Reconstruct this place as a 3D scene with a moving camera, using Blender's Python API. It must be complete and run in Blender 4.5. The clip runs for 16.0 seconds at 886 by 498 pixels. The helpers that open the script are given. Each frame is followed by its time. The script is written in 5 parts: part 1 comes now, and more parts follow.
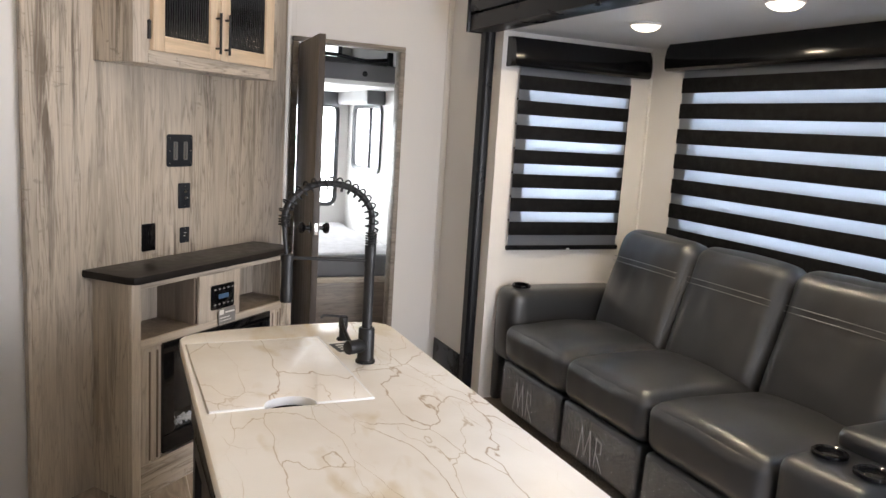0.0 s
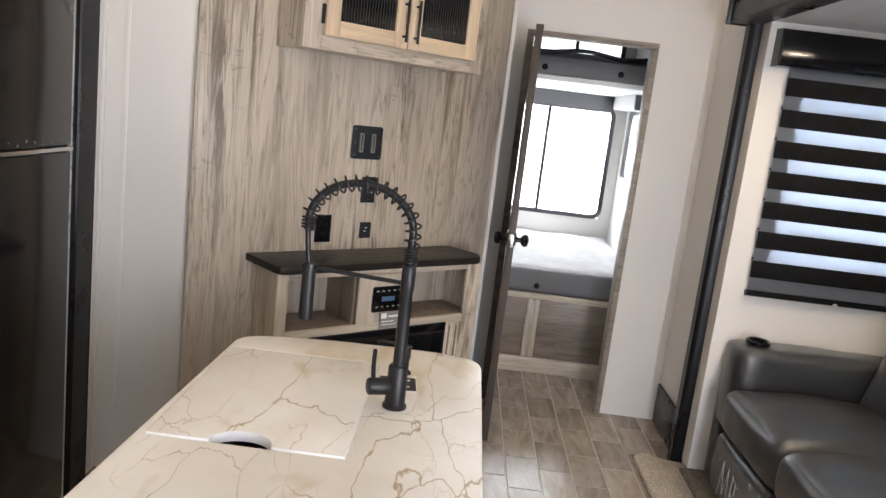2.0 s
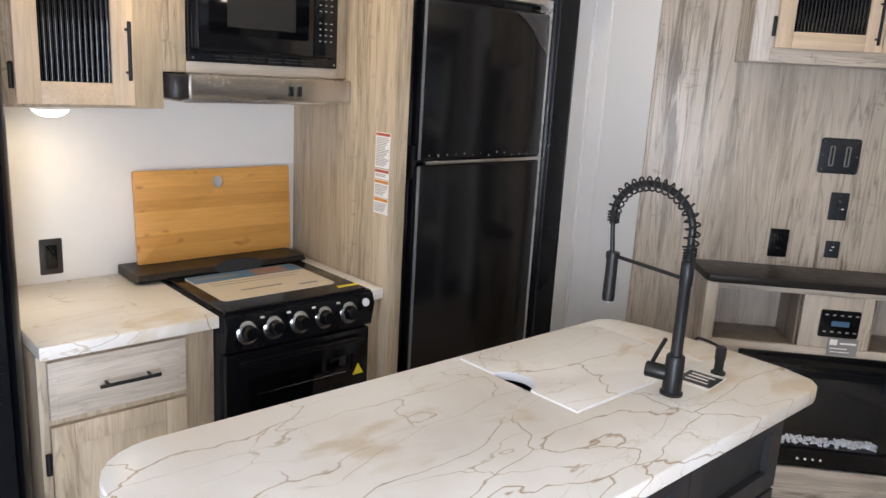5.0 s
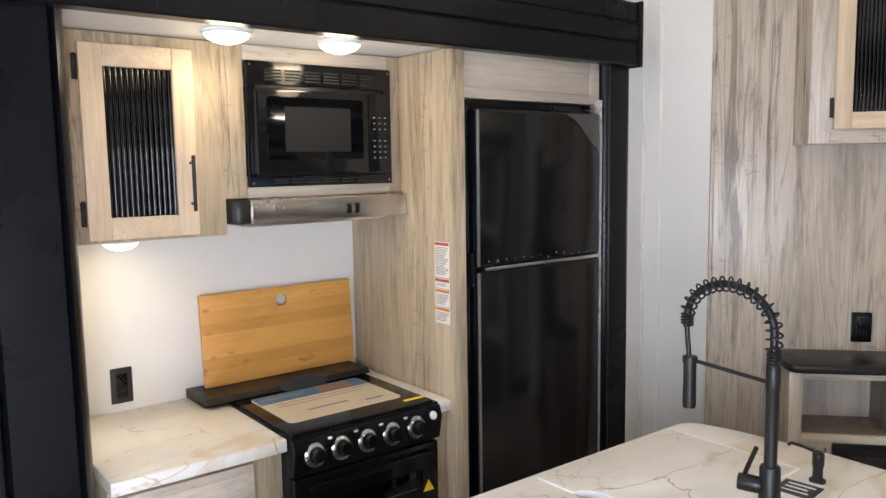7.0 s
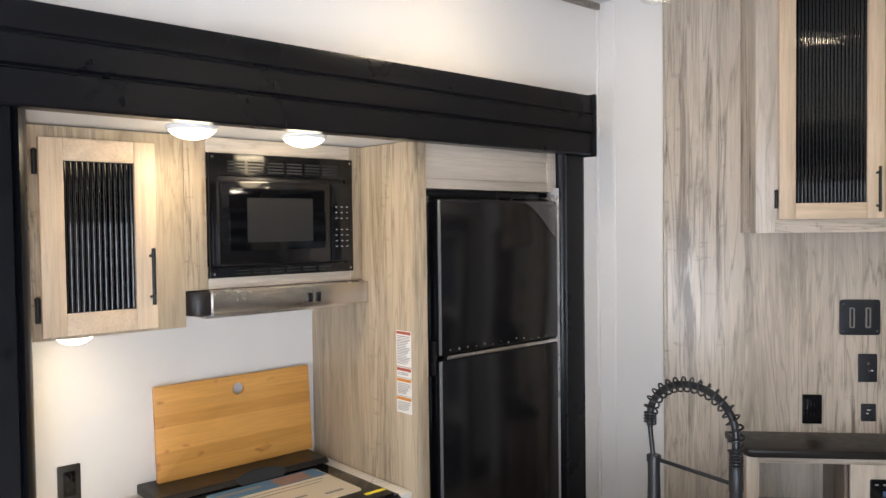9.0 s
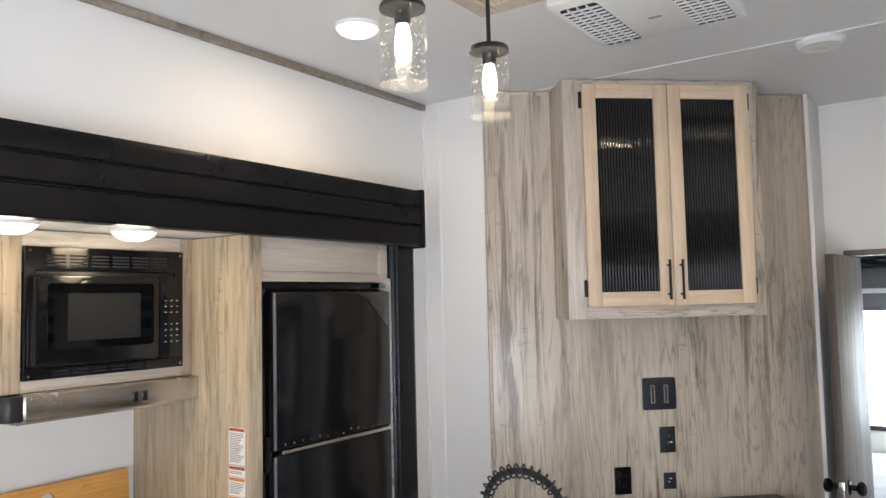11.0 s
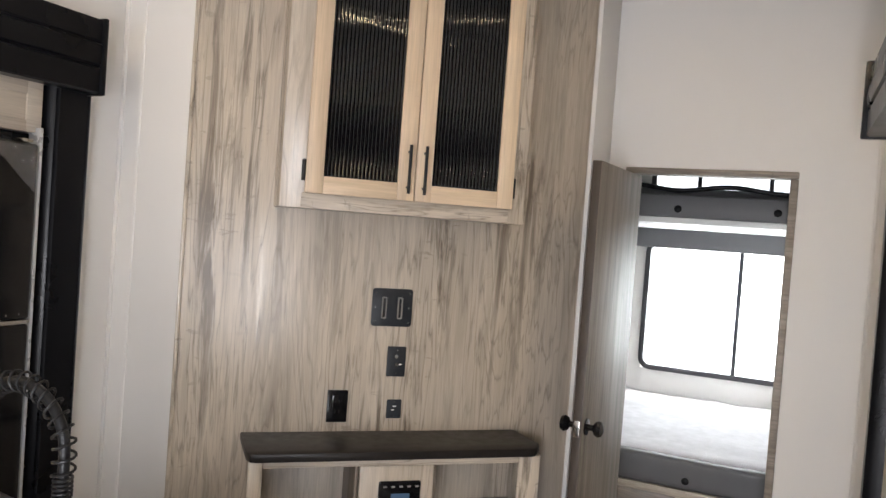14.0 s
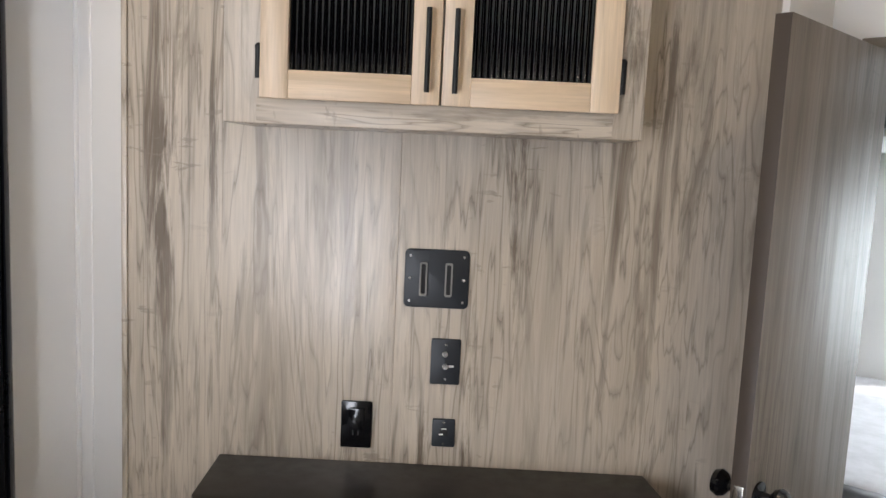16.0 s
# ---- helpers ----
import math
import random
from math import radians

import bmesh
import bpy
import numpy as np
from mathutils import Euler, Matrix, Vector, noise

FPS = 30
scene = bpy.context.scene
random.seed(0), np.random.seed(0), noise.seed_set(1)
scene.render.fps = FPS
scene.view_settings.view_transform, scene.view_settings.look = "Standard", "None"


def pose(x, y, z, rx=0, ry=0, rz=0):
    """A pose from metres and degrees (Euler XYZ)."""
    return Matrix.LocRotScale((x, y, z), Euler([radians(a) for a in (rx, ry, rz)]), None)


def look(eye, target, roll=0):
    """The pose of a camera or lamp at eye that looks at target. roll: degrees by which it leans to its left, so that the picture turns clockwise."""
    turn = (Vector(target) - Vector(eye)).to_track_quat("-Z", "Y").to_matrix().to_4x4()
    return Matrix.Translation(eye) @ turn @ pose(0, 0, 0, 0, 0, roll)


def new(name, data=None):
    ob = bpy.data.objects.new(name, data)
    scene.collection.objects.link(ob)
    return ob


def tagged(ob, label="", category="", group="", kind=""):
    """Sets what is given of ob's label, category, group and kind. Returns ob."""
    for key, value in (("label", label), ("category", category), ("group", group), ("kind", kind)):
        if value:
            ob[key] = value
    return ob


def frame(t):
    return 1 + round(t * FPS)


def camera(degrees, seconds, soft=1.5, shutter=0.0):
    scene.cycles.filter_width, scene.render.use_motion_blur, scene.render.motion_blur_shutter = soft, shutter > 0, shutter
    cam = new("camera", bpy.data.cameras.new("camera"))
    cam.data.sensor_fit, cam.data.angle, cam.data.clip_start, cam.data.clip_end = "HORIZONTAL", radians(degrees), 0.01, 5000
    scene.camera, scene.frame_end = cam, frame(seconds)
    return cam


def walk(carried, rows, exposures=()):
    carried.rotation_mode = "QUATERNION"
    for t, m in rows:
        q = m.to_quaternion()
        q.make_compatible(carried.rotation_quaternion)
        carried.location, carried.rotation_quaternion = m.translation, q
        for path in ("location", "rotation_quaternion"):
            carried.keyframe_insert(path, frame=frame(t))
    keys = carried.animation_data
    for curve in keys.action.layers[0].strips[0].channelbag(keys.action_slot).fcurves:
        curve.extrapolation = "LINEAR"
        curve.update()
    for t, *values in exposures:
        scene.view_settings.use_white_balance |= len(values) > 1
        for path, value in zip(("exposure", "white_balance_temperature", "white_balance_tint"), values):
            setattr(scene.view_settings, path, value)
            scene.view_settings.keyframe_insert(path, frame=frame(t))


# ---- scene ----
cam = camera(60.6, 16.0)
PATH = [
    (0, (1.621, 1.129, 1.542), (2.429, 2.932, 1.229), 3.6),
    (0.5, (1.713, 1.214, 1.540), (2.332, 3.086, 1.210), 3.5),
    (1, (1.900, 1.331, 1.539), (2.252, 3.270, 1.203), 3.7),
    (1.5, (2.088, 1.402, 1.551), (2.285, 3.364, 1.215), 5.3),
    (2, (2.350, 1.440, 1.563), (2.309, 3.406, 1.196), 6.8),
    (2.5, (2.573, 1.471, 1.564), (2.215, 3.391, 1.131), 7.4),
    (3, (2.799, 1.536, 1.565), (2.189, 3.383, 1.101), 7.9),
    (3.5, (2.963, 1.546, 1.576), (1.992, 3.227, 1.096), 7.8),
    (4, (3.097, 1.505, 1.586), (1.858, 2.991, 1.080), 6.4),
    (4.5, (3.130, 1.483, 1.593), (1.771, 2.862, 1.095), 5.3),
    (4.7, (3.121, 1.476, 1.601), (1.724, 2.823, 1.116), 4.6),
    (6.8, (3.070, 1.490, 1.652), (1.505, 2.708, 1.397), -0.8),
    (7, (3.063, 1.487, 1.660), (1.494, 2.708, 1.440), -0.9),
    (7.5, (3.044, 1.494, 1.685), (1.472, 2.720, 1.524), -1.6),
    (8, (3.039, 1.495, 1.698), (1.476, 2.736, 1.569), -1.7),
    (8.2, (3.057, 1.499, 1.715), (1.492, 2.737, 1.595), -1.6),
    (10.3, (3.031, 1.369, 1.782), (1.774, 2.922, 1.860), -0.3),
    (10.5, (3.058, 1.374, 1.793), (1.827, 2.947, 1.887), -0.6),
    (11, (3.061, 1.365, 1.807), (1.923, 3.004, 1.941), -1.3),
    (11.5, (3.079, 1.373, 1.826), (2.010, 3.055, 1.979), -0.9),
    (12, (3.073, 1.383, 1.807), (2.085, 3.116, 1.949), 0.5),
    (12.5, (3.131, 1.486, 1.781), (2.212, 3.261, 1.824), 1.6),
    (13, (3.132, 1.672, 1.753), (2.294, 3.488, 1.757), 1.8),
    (13.5, (3.138, 1.881, 1.729), (2.330, 3.711, 1.713), 2.7),
    (14, (3.231, 2.192, 1.678), (2.397, 4.009, 1.626), 4.2),
    (14.5, (3.244, 2.541, 1.680), (2.367, 4.335, 1.564), 5.6),
    (15, (3.187, 2.939, 1.686), (2.197, 4.673, 1.559), 4.5),
    (15.5, (3.153, 3.257, 1.689), (1.970, 4.857, 1.485), 3.7),
    (16, (3.122, 3.358, 1.658), (1.777, 4.820, 1.423), 2.7),
]
walk(cam, [(t, look(eye, target, roll)) for t, eye, target, roll in PATH],
     exposures=[(0, 0.12, 6500, 9), (3.0, 0.1, 6350, 9), (4.5, 0.0, 6000, 8), (8.0, 0.1, 6050, 7), (10.5, 0.0, 6100, 6), (12.0, -0.05, 5950, 5), (14.0, -0.02, 6550, 8), (16.0, 0.04, 6250, 7)])

# ---- world, sun, exposure ----
world = bpy.data.worlds.new("world")
scene.world = world
world.use_nodes = True
wn = world.node_tree.nodes
sky = wn.new("ShaderNodeTexSky")
sky.sky_type, sky.sun_disc = "NISHITA", False
sky.sun_elevation, sky.sun_rotation = radians(48), radians(35)
world.node_tree.links.new(sky.outputs[0], wn["Background"].inputs[0])
wn["Background"].inputs[1].default_value = 0.12
sun = new("sun", bpy.data.lights.new("sun", "SUN"))
sun.data.energy, sun.data.angle, sun.data.color = 3.0, radians(0.6), (1.0, 0.95, 0.88)
sun.matrix_world = look((6, 9, 12), (2.5, 3.5, 0))


def area(name, m, w, h, power, colour=(1, 1, 1)):
    ob = new(name, bpy.data.lights.new(name, "AREA"))
    ob.data.shape, ob.data.size, ob.data.size_y = "RECTANGLE", w, h
    ob.data.energy, ob.data.color = power, colour
    ob.matrix_world = m
    return ob


def lamp(name, x, y, z, power, radius=0.05, colour=(1.0, 0.78, 0.52), down=True):
    ob = new(name, bpy.data.lights.new(name, "AREA" if down else "POINT"))
    ob.data.energy, ob.data.color = power, colour
    if down:
        ob.data.shape, ob.data.size = "DISK", radius * 2
    else:
        ob.data.shadow_soft_size = radius
    ob.location = (x, y, z)
    return ob


DAY = (0.90, 0.95, 1.0)
area("sky_sofa_window", pose(4.66, 3.2, 1.45, 0, 90, 0), 1.0, 2.4, 68, DAY)
area("sky_slide_end_window", look((4.03, 4.97, 1.43), (4.03, 4.0, 1.43)), 0.64, 0.84, 25, DAY)
area("sky_bunk_window", look((2.9, 7.72, 1.25), (2.9, 5.0, 1.0)), 1.1, 0.85, 28, DAY)
area("sky_bunk_side_window", look((3.66, 7.05, 1.42), (2.5, 7.05, 1.2)), 0.7, 0.5, 9, DAY)
# Fill light added behind the camera; no window is known there.
area("sky_rear_window", look((3.05, -0.86, 1.25), (2.5, 4.0, 1.25)), 1.0, 1.8, 40, (0.92, 0.92, 1.0))
area("sky_entry_door", look((3.56, 1.17, 0.95), (2.3, 4.3, 0.7)), 0.70, 1.7, 70, (0.92, 0.92, 1.0))
WARM = (1.0, 0.76, 0.48)
for lx, ly in ((0.99, 2.35), (0.99, 2.71)):
    lamp("kitchen_puck", lx, ly, 2.000, 0.8, 0.05, WARM)
    lamp("kitchen_puck_glow", lx, ly, 1.990, 1.0, 0.05, WARM, down=False)
lamp("under_cabinet_puck", 0.66, 2.12, 1.412, 0.75, 0.04, WARM)
for lx, ly in ((3.88, 4.06), (3.86, 3.25)):
    lamp("sofa_puck", lx, ly, 2.03, 7, 0.05, (1.0, 0.82, 0.60))
for lx, ly in ((1.444, 3.226), (3.107, 4.369)):
    lamp("ceiling_puck", lx, ly, 2.67, 3.5, 0.05, WARM)
for ly in (2.602, 2.951):
    lamp("pendant_glow", 2.112, ly, 2.33, 1.6, 0.02, WARM, down=False)


# ---- materials ----
def material(name, colour, rough=0.5, metal=0.0, spec=0.5):
    m = bpy.data.materials.new(name)
    m.use_nodes = True
    b = m.node_tree.nodes["Principled BSDF"]
    b.inputs["Base Color"].default_value = (*colour, 1)
    b.inputs["Roughness"].default_value = rough
    b.inputs["Metallic"].default_value = metal
    b.inputs["Specular IOR Level"].default_value = spec
    return m


def tex(m, scale=(1, 1, 1), rot=(0, 0, 0)):
    n, l = m.node_tree.nodes, m.node_tree.links
    tc, mp = n.new("ShaderNodeTexCoord"), n.new("ShaderNodeMapping")
    mp.inputs["Scale"].default_value = scale
    mp.inputs["Rotation"].default_value = [radians(a) for a in rot]
    l.new(tc.outputs["Object"], mp.inputs["Vector"])
    return mp.outputs["Vector"]


def noise_node(m, vec, scale, detail=4.0, rough=0.6, distort=0.0):
    t = m.node_tree.nodes.new("ShaderNodeTexNoise")
    t.inputs["Scale"].default_value, t.inputs["Detail"].default_value = scale, detail
    t.inputs["Roughness"].default_value, t.inputs["Distortion"].default_value = rough, distort
    m.node_tree.links.new(vec, t.inputs["Vector"])
    return t.outputs["Fac"]


def ramp(m, fac, *stops):
    r = m.node_tree.nodes.new("ShaderNodeValToRGB")
    e = r.color_ramp.elements
    while len(e) < len(stops):
        e.new(0.5)
    for el, (p, c) in zip(e, stops):
        el.position = p
        el.color = (*c, 1) if isinstance(c, tuple) else (c, c, c, 1)
    m.node_tree.links.new(fac, r.inputs["Fac"])
    return r.outputs["Color"]


def mix(m, a, b, fac, mode="MIX"):
    x = m.node_tree.nodes.new("ShaderNodeMix")
    x.data_type, x.blend_type = "RGBA", mode
    for sock, v in ((x.inputs[6], a), (x.inputs[7], b), (x.inputs[0], fac)):
        if isinstance(v, (int, float)):
            sock.default_value = v if sock.type == "VALUE" else (v, v, v, 1)
        elif isinstance(v, tuple):
            sock.default_value = (*v, 1)
        else:
            m.node_tree.links.new(v, sock)
    return x.outputs[2]


def bump(m, height, strength=0.2, dist=0.002):
    b = m.node_tree.nodes.new("ShaderNodeBump")
    b.inputs["Strength"].default_value, b.inputs["Distance"].default_value = strength, dist
    m.node_tree.links.new(height, b.inputs["Height"])
    m.node_tree.links.new(b.outputs[0], m.node_tree.nodes["Principled BSDF"].inputs["Normal"])


def base(m, colour):
    m.node_tree.links.new(colour, m.node_tree.nodes["Principled BSDF"].inputs["Base Color"])


def rough_of(m, sock):
    m.node_tree.links.new(sock, m.node_tree.nodes["Principled BSDF"].inputs["Roughness"])


def wood(name, light, mid, dark, along="z", rough=0.42, contrast=1.0, fine=1.0):
    """Rustic laminate: growth-ring lines drawn out along one axis, smoky streaks, dark wisps and short cross checks."""
    m = material(name, mid, rough)
    n, l = m.node_tree.nodes, m.node_tree.links

    def stretched(k):
        return tex(m, {"x": (k, 1, 1), "y": (1, k, 1), "z": (1, 1, k)}[along])

    def scaled(sock, gain, op="MULTIPLY"):
        x = n.new("ShaderNodeMath")
        x.operation = op
        x.inputs[1].default_value = gain
        l.new(sock, x.inputs[0])
        return x.outputs[0]

    field = noise_node(m, stretched(0.085), 3.8 * fine, 5, 0.56, 0.4)
    rings = scaled(scaled(field, 23.0), 1.0, "FRACT")
    broad = noise_node(m, stretched(0.10), 5.0 * fine, 4, 0.55, 0.6)
    streak = noise_node(m, stretched(0.05), 24 * fine, 6, 0.66, 0.5)
    smoke = noise_node(m, stretched(0.085), 15 * fine, 7, 0.70, 0.7)
    where = noise_node(m, stretched(0.30), 2.3 * fine, 3, 0.55, 0.5)
    grain = noise_node(m, stretched(0.035), 190, 3, 0.6)
    check = noise_node(m, stretched(3.2), 13 * fine, 4, 0.6, 0.4)
    c = ramp(m, broad, (0.34, tuple(0.80 * k for k in mid)), (0.50, mid), (0.66, light))
    c = mix(m, c, ramp(m, streak, (0.32, tuple(0.62 * k for k in mid)), (0.48, mid), (0.64, light)), 0.45)
    soft_dark = tuple(0.50 * d + 0.32 * k for d, k in zip(dark, mid))
    patch = ramp(m, where, (0.40, 0.22), (0.56, 1.0))
    lines = ramp(m, rings, (0.0, 0.80 * contrast), (0.05, 0.55 * contrast), (0.17, 0.08 * contrast), (0.78, 0.0), (1.0, 0.45 * contrast))
    c = mix(m, c, tuple(0.7 * d + 0.15 * k for d, k in zip(dark, mid)), mix(m, lines, patch, 1.0, "MULTIPLY"))
    haze = ramp(m, smoke, (0.515, 0.0), (0.56, 0.45 * contrast), (0.65, 0.80 * contrast))
    c = mix(m, c, soft_dark, mix(m, haze, patch, 1.0, "MULTIPLY"))
    knots = mix(m, ramp(m, smoke, (0.56, 0.0), (0.62, 0.80 * contrast)), ramp(m, where, (0.50, 0.0), (0.58, 1.0)), 1.0, "MULTIPLY")
    c = mix(m, c, dark, knots)
    ticks = mix(m, ramp(m, check, (0.62, 0.0), (0.66, 0.55 * contrast)), ramp(m, where, (0.50, 0.0), (0.60, 1.0)), 1.0, "MULTIPLY")
    c = mix(m, c, soft_dark, ticks)
    c = mix(m, c, ramp(m, grain, (0.3, 0.80), (0.7, 1.08)), 0.6, "MULTIPLY")
    base(m, c)
    bump(m, mix(m, grain, smoke, 0.55), 0.32, 0.0015)
    rough_of(m, ramp(m, streak, (0.3, rough + 0.10), (0.7, rough - 0.07)))
    return m


def plain(name, colour, rough=0.5, metal=0.0, spec=0.5, vary=0.10, scale=7.0, grain=60.0, relief=0.06):
    """A plain finish with faint cloudiness, handling marks in its gloss and a fine surface."""
    m = material(name, colour, rough, metal, spec)
    v = tex(m)
    cloud = noise_node(m, v, scale, 4, 0.6)
    c = mix(m, tuple(k * (1 - vary) for k in colour), tuple(min(1.0, k * (1 + vary)) for k in colour), cloud)
    base(m, c)
    rough_of(m, ramp(m, cloud, (0.3, max(0.03, rough * 0.82)), (0.7, min(1.0, rough * 1.15))))
    bump(m, noise_node(m, v, grain, 3, 0.6), relief, 0.001)
    return m


GREY_L, GREY_M, GREY_D = (0.655, 0.58, 0.485), (0.53, 0.46, 0.375), (0.15, 0.115, 0.085)
M_wood = wood("greige_oak_laminate", GREY_L, GREY_M, GREY_D, "z", 0.30, 1.05)
# Yellowed copy of the greige laminate; the puck lights' warm cast is in its colour.
M_wood_warmlit = wood("greige_oak_laminate_warm_lit", (0.60, 0.495, 0.355), (0.48, 0.385, 0.265), (0.16, 0.115, 0.072), "z", 0.36, 1.05)
M_woodh = wood("greige_oak_laminate_cross", GREY_L, GREY_M, GREY_D, "x")
M_woody = wood("greige_oak_laminate_deep", GREY_L, GREY_M, GREY_D, "y", 0.42, 0.55)
M_dark_wood = wood("dark_greige_laminate", (0.27, 0.21, 0.16), (0.19, 0.15, 0.115), (0.09, 0.07, 0.055), "z")
M_door_wood = wood("door_greige_laminate", (0.28, 0.24, 0.205), (0.22, 0.185, 0.155), (0.10, 0.095, 0.078), "z", 0.50)
M_bunk_wood = wood("bunk_panel_laminate", (0.30, 0.25, 0.20), (0.22, 0.18, 0.145), (0.11, 0.09, 0.07), "x")
M_maple = wood("pale_maple", (0.80, 0.64, 0.46), (0.73, 0.565, 0.39), (0.52, 0.37, 0.23), "z", 0.4, 0.3)
M_mapleh = wood("pale_maple_cross", (0.80, 0.64, 0.46), (0.73, 0.565, 0.39), (0.52, 0.37, 0.23), "x", 0.4, 0.3)
def bamboo():
    """Glued bamboo strips running across, each of its own tone, with darker nodes here and there."""
    m = material("bamboo_board", (0.62, 0.30, 0.07), 0.38)
    n, l = m.node_tree.nodes, m.node_tree.links
    sep, snap, white = n.new("ShaderNodeSeparateXYZ"), n.new("ShaderNodeMath"), n.new("ShaderNodeTexWhiteNoise")
    l.new(tex(m, (1, 1, 24)), sep.inputs[0])
    snap.operation = "FLOOR"
    l.new(sep.outputs[2], snap.inputs[0])
    white.noise_dimensions = "1D"
    l.new(snap.outputs[0], white.inputs["W"])
    c = ramp(m, white.outputs["Value"], (0.0, (0.58, 0.285, 0.062)), (1.0, (0.72, 0.375, 0.098)))
    grain = noise_node(m, tex(m, (1, 0.05, 1)), 150, 3, 0.6)
    c = mix(m, c, ramp(m, grain, (0.3, 0.82), (0.7, 1.06)), 0.7, "MULTIPLY")
    node = noise_node(m, tex(m, (1, 0.55, 1)), 17, 2, 0.5)
    c = mix(m, c, (0.33, 0.13, 0.025), ramp(m, node, (0.66, 0.0), (0.72, 0.75)))
    base(m, c)
    bump(m, grain, 0.08, 0.001)
    return m


M_bamboo = bamboo()
M_wall = plain("white_wall_vinyl", (0.79, 0.77, 0.745), 0.55, vary=0.03, scale=2.5, grain=180)
M_ceiling = plain("ceiling_vinyl", (0.72, 0.72, 0.72), 0.5, vary=0.02, scale=1.5, grain=120)
M_splash = plain("backsplash_vinyl", (0.80, 0.78, 0.75), 0.45, vary=0.03, scale=3, grain=160)
M_black = plain("satin_black_trim", (0.0042, 0.0046, 0.0062), 0.30, spec=0.24, vary=0.05, scale=5, relief=0.0)
M_blackgloss = plain("gloss_black_plastic", (0.005, 0.005, 0.006), 0.12, spec=0.4, vary=0.2, scale=9, relief=0.02)
M_blackmatte = plain("matte_black_metal", (0.010, 0.010, 0.011), 0.42, spec=0.35, vary=0.25, scale=30)
M_fridge = plain("black_fridge_door", (0.006, 0.006, 0.007), 0.13, spec=0.45, vary=0.25, scale=2.2, grain=14, relief=0.03)
M_island = plain("dark_island_paint", (0.016, 0.0165, 0.019), 0.40, vary=0.2, scale=6)
M_chrome = plain("brushed_steel", (0.62, 0.60, 0.57), 0.24, 1.0, vary=0.05, scale=2, grain=4, relief=0.01)
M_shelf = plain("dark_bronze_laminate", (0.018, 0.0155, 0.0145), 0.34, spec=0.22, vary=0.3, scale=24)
M_white = plain("white_plastic", (0.80, 0.80, 0.79), 0.4, vary=0.02, scale=8)
M_darkslot = plain("dark_slot", (0.01, 0.01, 0.011), 0.7)
M_paper = plain("paper_label", (0.80, 0.78, 0.74), 0.6, vary=0.04, scale=30)
M_red = plain("red_print", (0.42, 0.09, 0.05), 0.6)
M_orange = plain("orange_print", (0.62, 0.24, 0.03), 0.6)
M_print = plain("grey_print", (0.22, 0.21, 0.20), 0.6)
M_blue = plain("blue_print", (0.05, 0.14, 0.26), 0.5)
M_yellow = plain("yellow_print", (0.85, 0.66, 0.03), 0.5)
M_trim = wood("taupe_trim", (0.36, 0.31, 0.26), (0.28, 0.24, 0.20), (0.17, 0.14, 0.11), "x")
M_vinyl_grey = plain("grey_bunk_vinyl", (0.115, 0.115, 0.122), 0.5, vary=0.12, scale=14, grain=90)
M_grey_light = plain("light_grey_valance", (0.42, 0.42, 0.42), 0.55, vary=0.05, scale=8)
M_mattress = plain("mattress_ticking", (0.58, 0.57, 0.59), 0.85, vary=0.30, scale=16, grain=40, relief=0.5)
M_alu = plain("dark_window_frame", (0.055, 0.055, 0.06), 0.4, 0.3)
M_band = plain("black_shade_fabric", (0.006, 0.006, 0.007), 0.8, spec=0.2, vary=0.2, scale=20, grain=300, relief=0.2)
M_plate = plain("slate_wall_plate", (0.020, 0.023, 0.028), 0.40, spec=0.30, vary=0.15, scale=20)
M_knobring = plain("knob_chrome", (0.55, 0.55, 0.55), 0.25, 1.0)
M_silver = plain("satin_silver_edge", (0.52, 0.53, 0.55), 0.3, 0.4)
M_grout = plain("tile_grout", (0.50, 0.45, 0.39), 0.8, vary=0.1, scale=20)


def leather():
    m = plain("charcoal_leather", (0.020, 0.0215, 0.025), 0.36, spec=1.0, vary=0.06, scale=4, grain=240, relief=0.22)
    b = m.node_tree.nodes["Principled BSDF"]
    b.inputs["Coat Weight"].default_value, b.inputs["Coat Roughness"].default_value = 0.30, 0.22
    return m


M_leather = leather()


